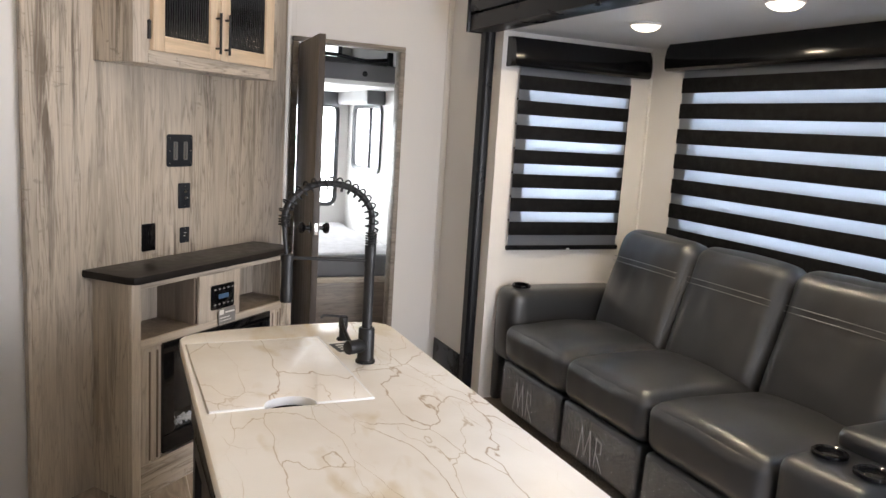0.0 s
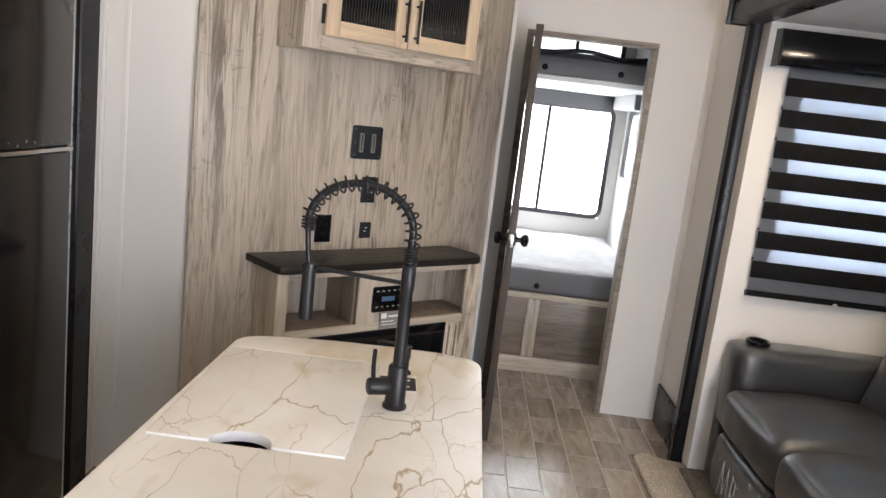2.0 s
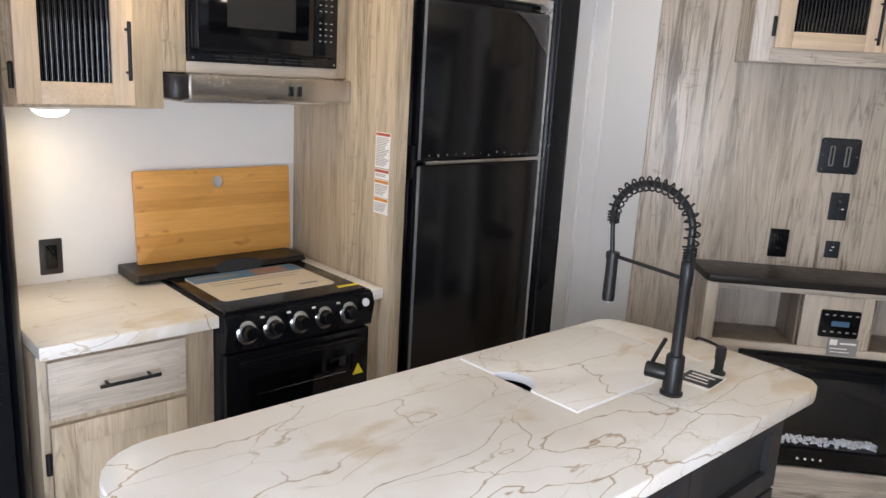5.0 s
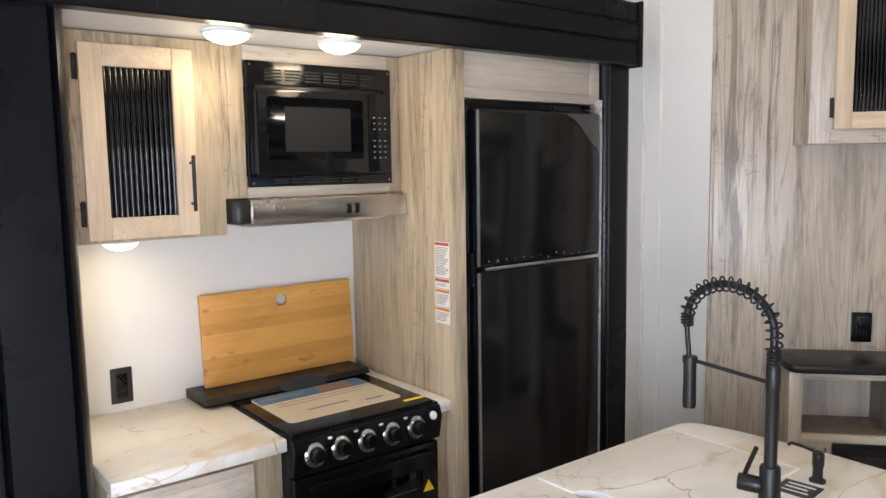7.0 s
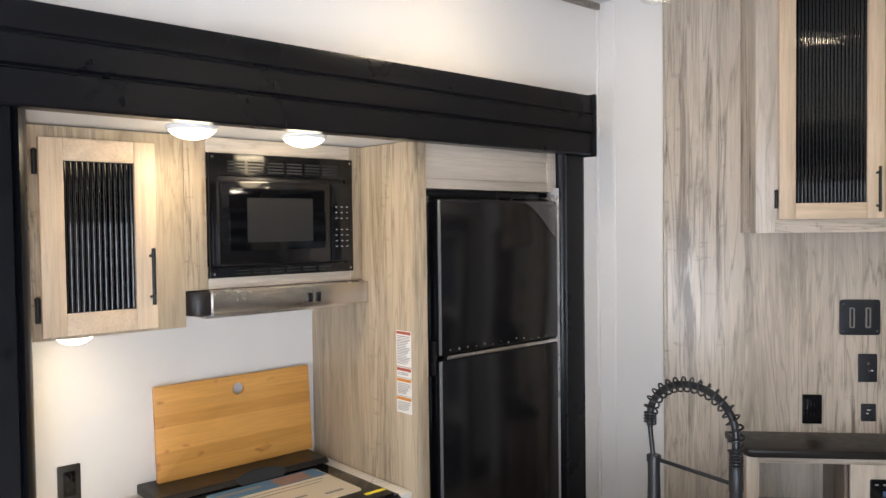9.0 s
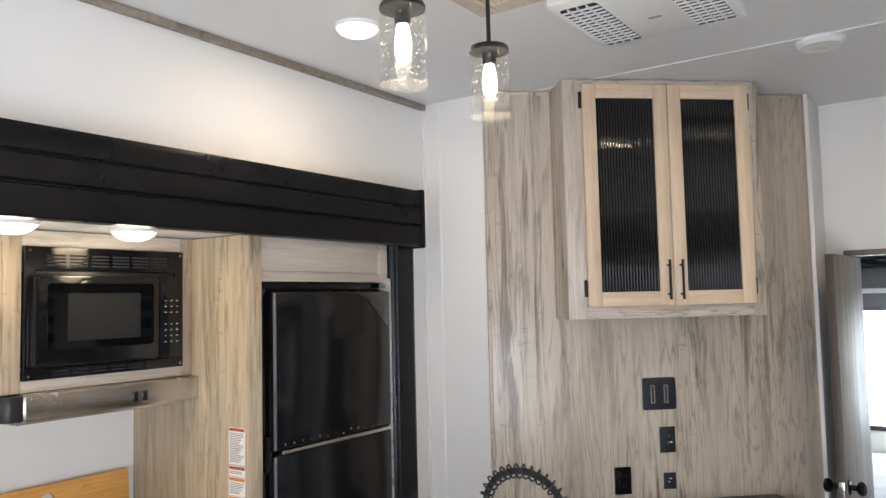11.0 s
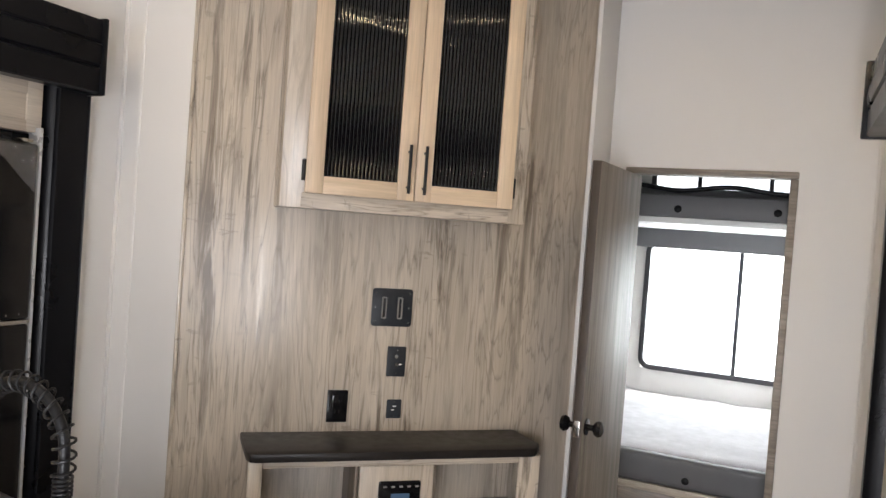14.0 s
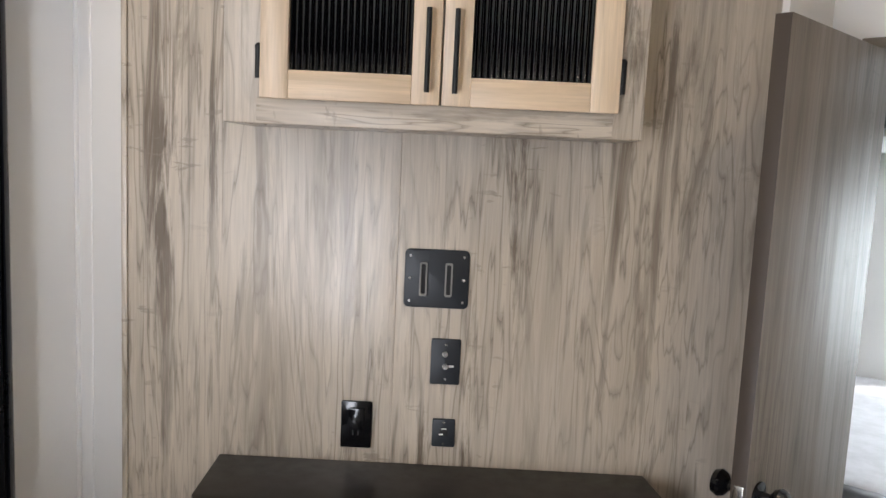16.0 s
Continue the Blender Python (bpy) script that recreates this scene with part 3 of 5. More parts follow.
structure("corner_trim", boxes((4.515, 4.53, 4.785, 4.80, 0.05, 2.07), r=0.004), M_wall, "white corner bead in the slide-out")
ground = bmesh.new()
bmesh.ops.create_grid(ground, x_segments=2, y_segments=2, size=600)
ground.transform(pose(0, 0, -1.0))
structure("ground", ground, M_ground, "pale gravel lot")
structure("backdrop_bunk", boxes((-3, 9, 13.0, 13.05, -1, 6), r=0), M_out, "bright hazy lot beyond the bunk window")
structure("backdrop_side", boxes((9, 9.05, -3, 14, -1, 6), r=0), M_out, "bright hazy lot beyond the side windows")

# doorway casing, base trims
structure("trim_door_casing", boxes((2.565, 2.60, 5.44, 5.53, 0, 1.972), (3.205, 3.235, 5.44, 5.53, 0, 1.972), (2.565, 3.235, 5.44, 5.53, 1.974, 2.0), r=0.004), M_trim, "thin taupe casing round the bunk room doorway")
structure("baseboard", boxes((XR - 0.014, XR, 4.99, 5.44, 0, 0.22), r=0.004), M_black, "black rubber baseboard by the slide post")


def fluted(y0, y1, x0, x1, z0, z1, face):
    """Rounded, grooved slide-out post; face +1 bulges to +x, -1 to -x."""
    prof = []
    n = 28
    for i in range(n + 1):
        u = i / n
        edge = min(u, 1 - u)
        bulge = math.sqrt(max(0.0, 1 - (1 - min(1, edge / 0.20)) ** 2))
        groove = 0.16 if abs(edge - 0.17) < 0.025 else 0.0
        prof.append(((x1 - x0) * (bulge - groove), y0 + u * (y1 - y0)))
    out = [((x0 + p if face > 0 else x1 - p), y) for p, y in prof]
    out += [((x0 - 0.002 if face > 0 else x1 + 0.002), y1), ((x0 - 0.002 if face > 0 else x1 + 0.002), y0)]
    return prism(out if face > 0 else out[::-1], z0, z1)


def header_profile(x0, x1, y0, y1, z0, z1, face):
    """Stepped fascia with three lengthwise bands, run along y."""
    d, h = x1 - x0, z1 - z0
    steps = [(0, 0), (0.86, 0), (0.94, 0.02), (0.94, 0.34), (0.80, 0.36), (0.80, 0.375), (0.97, 0.40), (1.0, 0.52), (0.97, 0.66), (0.84, 0.68), (0.84, 0.695), (0.94, 0.72), (0.94, 0.93), (0.86, 1.0), (0, 1.0)]
    prof = [((x0 + d * a) if face > 0 else (x1 - d * a), z0 + h * b) for a, b in steps]
    m = Matrix(((1, 0, 0, 0), (0, 0, 1, 0), (0, 1, 0, 0), (0, 0, 0, 1)))
    return prism(prof, y0, y1, 0, m)


structure("trim_slide_post", fluted(1.680, 1.924, XL, 1.110, 0.0, 2.04, 1), M_black, "black fluted slide-out post")
structure("trim_slide_post", fluted(3.834, 4.014, XL + 0.02, 1.085, 0.0, 2.04, 1), M_black, "black fluted slide-out post")
hdr = structure("trim_slide_header", header_profile(1.088, 1.148, 1.55, 3.965, 2.036, 2.276, 1), M_black, "black stepped slide-out fascia above the kitchen")
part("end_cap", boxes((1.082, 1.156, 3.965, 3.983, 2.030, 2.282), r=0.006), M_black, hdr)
structure("trim_slide_post", fluted(4.895, 4.985, 3.49, XR, 0.0, 2.075, -1), M_black, "black fluted slide-out post")
hdr2 = structure("trim_slide_header", header_profile(3.41, XR, 1.66, 4.965, 2.072, 2.312, -1), M_black, "black stepped slide-out fascia above the sofa")
part("end_cap", boxes((3.402, XR, 4.965, 4.985, 2.066, 2.318), r=0.006), M_black, hdr2)


# ---- windows ----
def window(name, m, w, h, label, mullions=(), fr=0.03, r=0.07):
    """Local x across, y up, z into the room, origin at the lower left of the opening."""
    win = tagged(new(name), label, "", "", "structure")
    win.matrix_basis = m
    o, i = rounded(-fr * 0.6, w + fr * 0.6, -fr * 0.6, h + fr * 0.6, r + 0.01), rounded(fr * 0.5, w - fr * 0.5, fr * 0.5, h - fr * 0.5, r - 0.02)
    part("window_frame", ring_frame(o, i, -0.012, 0.014, m), M_alu, win)
    for x in mullions:
        part("mullion", box(x - 0.014, x + 0.014, 0.01, h - 0.01, -0.018, 0.006, 0.003), M_alu, win, m=m)
    pane = part("pane", box(0.0, w, 0.0, h, -0.028, -0.024, 0), M_glass, win, m=m)
    pane.visible_shadow = False
    return win


window("window_1", facing(2.33, 7.598, 0.83, "-y"), 1.11, 0.86, "dark-framed sliding window above the lower bunk", (0.605,))
window("window_2", facing(2.33, 7.598, 2.04, "-y"), 1.11, 0.42, "dark-framed window above the upper bunk", (0.3, 0.75))
window("window_3", facing(XR - 0.002, 7.40, 1.18, "-x"), 0.70, 0.50, "small dark-framed window in the bunk side wall", (0.42,))
window("window_4", facing(3.70, 4.798, 1.0, "-y"), 0.66, 0.86, "dark-framed window behind the zebra shade")
window("window_5", facing(4.528, 4.42, 1.02, "-x"), 2.47, 0.88, "wide dark-framed window behind the zebra shade")


# ---- zebra shades ----
def zebra(m, w, z_top, z_bot, label, phase, per, dark):
    """Local x across, y up, z into the room, from the floor line."""
    sh = thing("zebra_shade", w / 2, z_bot, 0.03, label, "window shade", "zebra shades of the sofa slide-out", m)
    val = [(-0.02, 0), (0.085, 0), (0.10, 0.012), (0.105, 0.06), (0.095, 0.115), (0.075, 0.15), (-0.02, 0.158)]
    vm = m @ pose(-0.075, z_top - 0.005, 0.0) @ Matrix(((0, 0, 1, 0), (0, 1, 0, 0), (1, 0, 0, 0), (0, 0, 0, 1)))
    part("valance", prism(val, 0, w + 0.15, 0, vm), M_blackgloss, sh, "glossy black valance box")
    y = z_top - phase
    while y > z_bot + 0.02:
        lo = max(y - dark, z_bot)
        part("shade_band", box(0, w, lo, y, 0.0245, 0.0275, 0.001), M_band, sh, "opaque black band", m)
        back_lo = lo - (per - dark)
        if back_lo > z_bot + 0.02:
            part("rear_band", box(0.002, w - 0.002, back_lo + 0.002, back_lo + 0.012, 0.008, 0.010, 0), M_band, sh, "rear layer of the shade", m)
        y -= per
    part("sheer_panel", box(0.004, w - 0.004, z_bot, z_top, 0.0205, 0.022, 0), M_sheer, sh, "translucent pale grey voile", m)
    part("bottom_rail", cyl((-0.004, z_bot - 0.008, 0.024), (w + 0.004, z_bot - 0.008, 0.024), 0.014, seg=14), M_black, sh, m=m)
    part("pull_tab", box(w * 0.52, w * 0.52 + 0.02, z_bot - 0.022, z_bot - 0.01, 0.03, 0.042, 0.003), M_white, sh, "small white pull tab", m)
    return sh


zebra(facing(3.642, 4.80, 0, "-y"), 0.73, 1.895, 0.922, "black and white zebra roller shade, lowered over the window", 0.043, 0.132, 0.0755)
zebra(facing(4.53, 4.50, 0, "-x"), 2.60, 1.935, 0.90, "wide black and white zebra roller shade above the sofa", 0.040, 0.1370, 0.0805)


# ---- sofa ----
def creased(bm, k, depth):
    """Soft shallow creases in stretched leather."""
    for v in bm.verts:
        q = Vector((v.co.x * 5 + k * 3.7, v.co.y * 11, v.co.z * 7))
        v.co += depth * noise.noise_vector(q) + 0.3 * depth * noise.noise_vector(q * 2.2)
    return bm


def sofa():
    s = thing("reclining_sofa", 4.05, 3.6, 0.045, "charcoal leather reclining sofa with plastic-wrapped footrests", "sofa")
    part("base", box(3.66, 4.46, 2.42, 4.76, 0.05, 0.30, 0.02), M_leather, s)
    arm = part("armrest", soft(3.60, 4.34, 4.575, 4.79, 0.30, 0.705, 0.045, (0.008, 0.006, 0.006), 12, seed=1), M_leather, s)
    part("side_panel", soft(3.60, 4.40, 4.73, 4.79, 0.05, 0.66, 0.025, n=8, seed=2), M_leather, s)
    ring = lathe([(0.052, 0.0), (0.052, 0.012), (0.046, 0.016), (0.038, 0.012), (0.036, -0.06), (0.0, -0.06)], pose(3.70, 4.685, 0.712))
    part("cup_holder", ring, M_blackgloss, arm, "black plastic cup holder")
    for k, (a, b) in enumerate(((3.995, 4.575), (3.405, 3.985), (2.785, 3.395))):
        part("seat", creased(soft(3.548, 4.20, a, b, 0.338, 0.542, 0.058, (0.010, 0.004, 0.042), 26, seed=k * 3.1), k, 0.0045), M_leather, s)
        fr = part("footrest", soft(3.552, 3.66, a + 0.01, b - 0.01, 0.09, 0.34, 0.03, (0.008, 0, 0), 10, seed=k), M_leather, s)
        bm = soft(3.538, 3.62, a + 0.02, b - 0.02, 0.10, 0.325, 0.03, (0.012, 0, 0), 12, seed=k + 9)
        for v in bm.verts:
            v.co += 0.008 * noise.noise_vector(v.co * 22 + Vector((k, 0, 0)))
        part("plastic_wrap", bm, M_film, fr, "crinkled clear plastic wrap")
        mid = (a + b) / 2
        strokes = [[(0.10, 0.12), (0.07, 0.31), (0.04, 0.15), (0.0, 0.31), (-0.02, 0.12)], [(-0.05, 0.13), (-0.06, 0.30)], [(-0.05, 0.29), (-0.10, 0.28), (-0.10, 0.22), (-0.06, 0.21), (-0.12, 0.12)]]
        bm = bmesh.new()
        for st in strokes:
            tube([(3.5215, mid + p * 0.85, q * 0.8 + 0.045) for p, q in st], 0.0017, 6, bm)
        if k < 2:
            part("marker_writing", bm, M_grey_light, fr, "scrawled pale marker strokes")
        else:
            bm.free()
        # leaning back cushion in two pillows with a double stitched seam
        tilt = Matrix.Translation((4.10, 0, 0.47)) @ pose(0, 0, 0, 0, 17, 0)
        bm = soft(-0.03, 0.19, a - 0.002, b + 0.002, 0.0, 0.625, 0.085, (0.030, 0.006, 0.012), 30, seed=k * 2.3)
        for v in bm.verts:
            if v.co.x < 0.05:
                v.co.x += 0.010 * math.exp(-((v.co.z - 0.435) / 0.014) ** 2)
                fold = noise.noise((v.co.y * 16 + k * 7, v.co.z * 3.0, 0.5))
                v.co.x += 0.011 * fold * math.exp(-((v.co.z - 0.36) / 0.14) ** 2)
        creased(bm, k + 5, 0.004)
        back = part("backrest", bm, M_leather, s, m=tilt)
        for dz in (0.421, 0.447):
            part("seam", tube([(-0.036 - 0.029 * math.sin(math.pi * i / 16), a + 0.035 + (b - a - 0.07) * i / 16, dz) for i in range(17)], 0.0017, 6), M_seam, back, "pale stitched seam", m=tilt)
    con = part("console", soft(3.56, 4.34, 2.44, 2.775, 0.10, 0.600, 0.05, (0.01, 0.004, 0.0), 14, seed=7), M_leather, s)
    part("console_lid", soft(3.80, 4.30, 2.455, 2.76, 0.585, 0.665, 0.035, (0, 0, 0.012), 12, seed=8), M_leather, con)
    for cy in (2.69, 2.54):
        part("cup_holder", lathe([(0.055, 0.0), (0.055, 0.010), (0.048, 0.014), (0.041, 0.010), (0.038, -0.004), (0.0, -0.004)], pose(3.70, cy, 0.604)), M_blackgloss, con, "black plastic cup holder")
    return s


M_edge = plain("dark_door_edge", (0.055, 0.042, 0.033), 0.5)
M_seam = plain("pale_thread", (0.30, 0.30, 0.30), 0.6)
sofa()


# ---- diagonal entertainment wall (local x along the panel, -y towards the room) ----
def tvbox(x0, x1, d0, d1, z0, z1, r=0.003):
    return box(x0, x1, -d1, -d0, z0, z1, r)


structure("wall_panel", tvbox(-0.744, 0.752, -0.03, 0.0, 0, 2.712, 0.003), M_wood, "greige wood-grain panel set across the corner", TV)
structure("trim_panel_edge", boxes((-0.754, -0.740, -0.006, 0.012, 0, 2.70), (0.747, 0.760, -0.006, 0.012, 0, 2.70), (-0.74, 0.747, -0.006, 0.008, 2.70, 2.714), (-0.101, -0.097, -0.0015, 0.002, 0.90, 1.72), r=0.002), M_wood, "wood-grain edge trim", TV)

up = thing("wall_cabinet", -0.01, -0.1, 1.714, "greige wood wall cabinet with two reeded-glass maple doors", "cabinet", m=TV)
part("body", tvbox(-0.455, 0.408, 0.001, 0.205, 1.714, 2.714), M_wood, up, m=TV)
part("face_rail", tvbox(-0.385, 0.345, 0.2055, 0.209, 1.7145, 1.765, 0.001), M_woodh, up, m=TV)
part("face_rail", tvbox(-0.385, 0.345, 0.2055, 0.209, 2.688, 2.7135, 0.001), M_woodh, up, m=TV)


def reeded(x0, x1, z0, z1, d, pitch, depth=0.004):
    """A pane with rounded vertical reeds."""
    bm = bmesh.new()
    n = max(4, int((x1 - x0) / pitch))
    cols = []
    for i in range(n * 8 + 1):
        u = i / 8
        x = x0 + (x1 - x0) * i / (n * 8)
        y = -(d + depth * abs(math.sin(math.pi * u)))
        cols.append((bm.verts.new((x, y, z0)), bm.verts.new((x, y, z1))))
    for a, b in zip(cols, cols[1:]):
        bm.faces.new((a[0], b[0], b[1], a[1]))
    x_a, x_b = cols[0], cols[-1]
    v = [bm.verts.new((x0, -d + 0.004, z0)), bm.verts.new((x1, -d + 0.004, z0)), bm.verts.new((x1, -d + 0.004, z1)), bm.verts.new((x0, -d + 0.004, z1))]
    bm.faces.new(v)
    return bm


def glazed_door(parent, m, x0, x1, z0, z1, d, rail, handle_x, hinge_x, pitch, hz):
    door = part("door", boxes((x0, x0 + rail, -d - 0.02, -d, z0, z1), (x1 - rail, x1, -d - 0.02, -d, z0, z1), r=0.0025), M_maple, parent, "pale maple door frame", m)
    for ra in (z0, z1 - rail):
        part("door_rail", box(x0 + rail, x1 - rail, -d - 0.0195, -d, ra, ra + rail, 0.002), M_mapleh, door, "pale maple rail", m)
    part("glass", reeded(x0 + rail - 0.004, x1 - rail + 0.004, z0 + rail - 0.004, z1 - rail + 0.004, d + 0.006, pitch), M_reeded, door, "dark reeded glass", m)
    bm = cyl((handle_x, -d - 0.045, hz - 0.082), (handle_x, -d - 0.045, hz + 0.082), 0.0055, seg=14)
    for k in (-0.06, 0.06):
        cyl((handle_x, -d - 0.02, hz + k), (handle_x, -d - 0.045, hz + k), 0.0045, seg=12, bm=bm)
    part("handle", bm, M_blackmatte, door, "slim black bar handle", m)
    for k in (z0 + 0.07, z1 - 0.07):
        bm = cyl((hinge_x, -d - 0.004, k - 0.03), (hinge_x, -d - 0.004, k + 0.03), 0.007, seg=12)
        bmesh.ops.create_uvsphere(bm, u_segments=10, v_segments=6, radius=0.008, matrix=pose(hinge_x, -d - 0.004, k + 0.033))
        part("hinge", bm, M_blackmatte, door, "black hinge", m)
    return door


glazed_door(up, TV, -0.376, -0.010, 1.765, 2.690, 0.2055, 0.058, -0.036, -0.382, 0.0125, 1.87)
glazed_door(up, TV, -0.006, 0.352, 1.765, 2.690, 0.2055, 0.058, 0.020, 0.358, 0.0125, 1.87)


def wall_plate(name, x0, x1, z0, z1, label, cat):
    t = thing(name, (x0 + x1) / 2, 0, z0, label, cat, m=TV)
    fm = TV @ facing(0, -0.0005, 0, "-y")
    part("plate", prism(rounded(x0, x1, z0, z1, 0.004 if x1 - x0 < 0.1 else 0.012, 4), 0, 0.006, 0.002, fm), M_blackgloss if cat == "power outlet" else M_plate, t)
    return t, fm


tvp, fm = wall_plate("tv_mount_plate", -0.079, 0.074, 1.306, 1.446, "slate-black cable pass-through plate screwed to the panel", "wall plate")
for sx in (-0.034, 0.026):
    part("slot", ring_frame(rounded(sx - 0.009, sx + 0.009, 1.335, 1.415, 0.004, 3), rounded(sx - 0.005, sx + 0.005, 1.339, 1.411, 0.003, 3), 0.005, 0.014, fm), M_print, tvp, "raised grey-edged cable slot")
    part("slot_opening", prism(rounded(sx - 0.005, sx + 0.005, 1.339, 1.411, 0.003, 3), 0.0055, 0.0068, 0, fm), M_darkslot, tvp)
for sx in (-0.066, 0.061):
    for sz in (1.322, 1.376, 1.43):
        part("screw", cyl((sx, sz, 0.004), (sx, sz, 0.0078), 0.0034, seg=10), M_chrome, tvp, m=fm)
sw, fm = wall_plate("media_jack_plate", -0.008, 0.063, 1.120, 1.232, "black wall plate with two silver jacks", "wall plate")
for jx, jz in ((0.026, 1.196), (0.028, 1.166)):
    part("jack", cyl((jx, jz, 0.004), (jx, jz, 0.013), 0.0075, seg=12), M_chrome, sw, "silver jack", fm)
for jz in (1.134, 1.218):
    part("screw", cyl((0.028, jz, 0.004), (0.028, jz, 0.0078), 0.003, seg=10), M_chrome, sw, m=fm)
part("jack_label", box(0.036, 0.048, 1.163, 1.168, 0.0058, 0.0066, 0), M_paper, sw, m=fm)
usb, fm = wall_plate("usb_plate", 0.003, 0.059, 0.964, 1.034, "small black socket plate with white print", "wall plate")
part("socket", boxes((0.022, 0.042, 0.992, 1.006, 0.005, 0.0085), r=0.001), M_darkslot, usb, m=fm)
part("print", boxes((0.026, 0.038, 1.008, 1.011, 0.006, 0.0068), (0.020, 0.030, 0.995, 0.998, 0.0086, 0.0092), r=0), M_paper, usb, m=fm)
for jz in (0.972, 1.026):
    part("screw", cyl((0.031, jz, 0.004), (0.031, jz, 0.0078), 0.003, seg=10), M_chrome, usb, m=fm)
outl, fm = wall_plate("power_outlet", -0.219, -0.144, 0.951, 1.068, "glossy black double power outlet", "power outlet")
part("insert", prism(rounded(-0.202, -0.161, 0.966, 1.052, 0.006, 3), 0.005, 0.010, 0.002, fm), M_blackgloss, outl)
for oz in (0.990, 1.028):
    part("socket", boxes((-0.190, -0.187, oz - 0.006, oz + 0.006, 0.0095, 0.0106), (-0.177, -0.174, oz - 0.006, oz + 0.006, 0.0095, 0.0106), r=0), M_darkslot, outl, m=fm)

structure("baseboard", tvbox(0.536, 0.744, 0.0005, 0.011, 0, 0.095, 0.003), M_dark_wood, "dark wood-grain baseboard beside the console", TV)

# media console with fireplace
con = thing("media_console", 0.02, -0.12, 0, "greige wood media console with two open cubbies and dark top", "cabinet", m=TV)
D = 0.235
part("top", prism([(-0.516, 0.0), (0.522, 0.0), (0.545, -0.185), (0.541, -0.20), (0.505, -0.250), (0.49, -0.256), (-0.475, -0.262), (-0.496, -0.252), (-0.507, -0.225)], 0.886, 0.917, 0.006, TV), M_shelf, con, "dark bronze laminate top with clipped corners")
part("side_panel", prism([(-0.468, -0.002), (-0.450, -0.002), (-0.478, -D + 0.013), (-0.497, -D + 0.013)], 0.0, 0.888, 0, TV), M_wood, con)
part("side_panel", prism([(0.545, -0.002), (0.53, -0.002), (0.505, -D + 0.02), (0.505, -D), (0.53, -D)], 0.0, 0.888, 0, TV), M_wood, con)
part("stile", tvbox(-0.498, -0.452, D - 0.012, D + 0.006, 0.0, 0.887), M_wood, con, m=TV)
part("stile", tvbox(0.446, 0.530, D - 0.012, D + 0.006, 0.0, 0.887), M_wood, con, m=TV)
part("stile", tvbox(-0.130, 0.130, D - 0.012, D + 0.004, 0.655, 0.862), M_wood, con, m=TV)
part("rail", tvbox(-0.452, 0.446, D - 0.012, D + 0.005, 0.862, 0.887), M_woodh, con, m=TV)
part("rail", tvbox(-0.452, 0.446, D - 0.012, D + 0.005, 0.618, 0.655), M_woodh, con, m=TV)
part("rail", tvbox(-0.452, 0.446, D - 0.012, D + 0.005, 0.0, 0.140), M_woodh, con, m=TV)
part("shelf", tvbox(-0.466, 0.51, 0.01, D - 0.012, 0.640, 0.655), M_dark_wood, con, m=TV)
part("back_panel", tvbox(-0.448, 0.52, 0.003, 0.012, 0.0, 0.887), M_wood, con, m=TV)
for px in (-0.137, 0.137):
    part("divider", tvbox(px - 0.007, px + 0.007, 0.014, D - 0.013, 0.655, 0.862), M_dark_wood, con, m=TV)
for xa, xb in ((-0.452, -0.346), (0.346, 0.446)):
    part("lower_stile", box(xa, xb, -D - 0.004, -D + 0.012, 0.14, 0.618, 0.002), M_wood, con, m=TV)
for xa in (-0.412, -0.372, 0.372, 0.412):
    part("panel_bead", box(xa, xa + 0.008, -D - 0.010, -D - 0.003, 0.15, 0.605, 0.003), M_dark_wood, con, "grooved moulding", TV)

fire = thing("electric_fireplace", 0.02, -D, 0.155, "black glass electric fireplace with clear crystals, unlit", "fireplace", m=TV)
part("surround", boxes((-0.345, 0.345, -D - 0.016, -D, 0.580, 0.625), (-0.345, 0.345, -D - 0.016, -D, 0.158, 0.235), (-0.345, -0.285, -D - 0.016, -D, 0.235, 0.580), (0.285, 0.345, -D - 0.016, -D, 0.235, 0.580), r=0.002), M_blackgloss, fire, m=TV)
part("firebox", boxes((-0.30, 0.30, -0.10, -0.09, 0.2, 0.6), (-0.30, 0.30, -D, -0.10, 0.22, 0.235), (-0.30, -0.285, -D, -0.10, 0.22, 0.6), (0.285, 0.30, -D, -0.10, 0.22, 0.6), r=0), M_blackmatte, fire, m=TV)
part("vent_slot", prism(rounded(-0.19, 0.20, 0.528, 0.556, 0.008, 3), 0, 0.006, 0.002, TV @ facing(0, -D - 0.004, 0, "-y")), M_black, fire)
crys = bmesh.new()
rng = random.Random(4)
for i in range(280):
    bmesh.ops.create_icosphere(crys, subdivisions=1, radius=rng.uniform(0.005, 0.009), matrix=pose(rng.uniform(-0.25, 0.25), -rng.uniform(0.185, 0.226), 0.236 + rng.uniform(0.003, 0.024), rng.uniform(0, 90), rng.uniform(0, 90), 0))
crystals = part("crystals", crys, plain("crystal", (0.78, 0.83, 0.88), 0.12, vary=0.3, scale=90), fire, "bed of clear glass crystals", TV)
crystals["kind"] = "stuff"
gl = part("glass", tvbox(-0.287, 0.287, D + 0.004, D + 0.008, 0.233, 0.582, 0), glassy("smoked_glass", (0.62, 0.63, 0.65), 0.02), fire, "smoked front glass", TV)
gl.visible_shadow = False
for bx in (-0.06, -0.03, 0.0, 0.03):
    part("touch_mark", cyl((bx, -D - 0.0155, 0.188), (bx, -D - 0.0175, 0.188), 0.005, seg=12), M_paper, fire, m=TV)

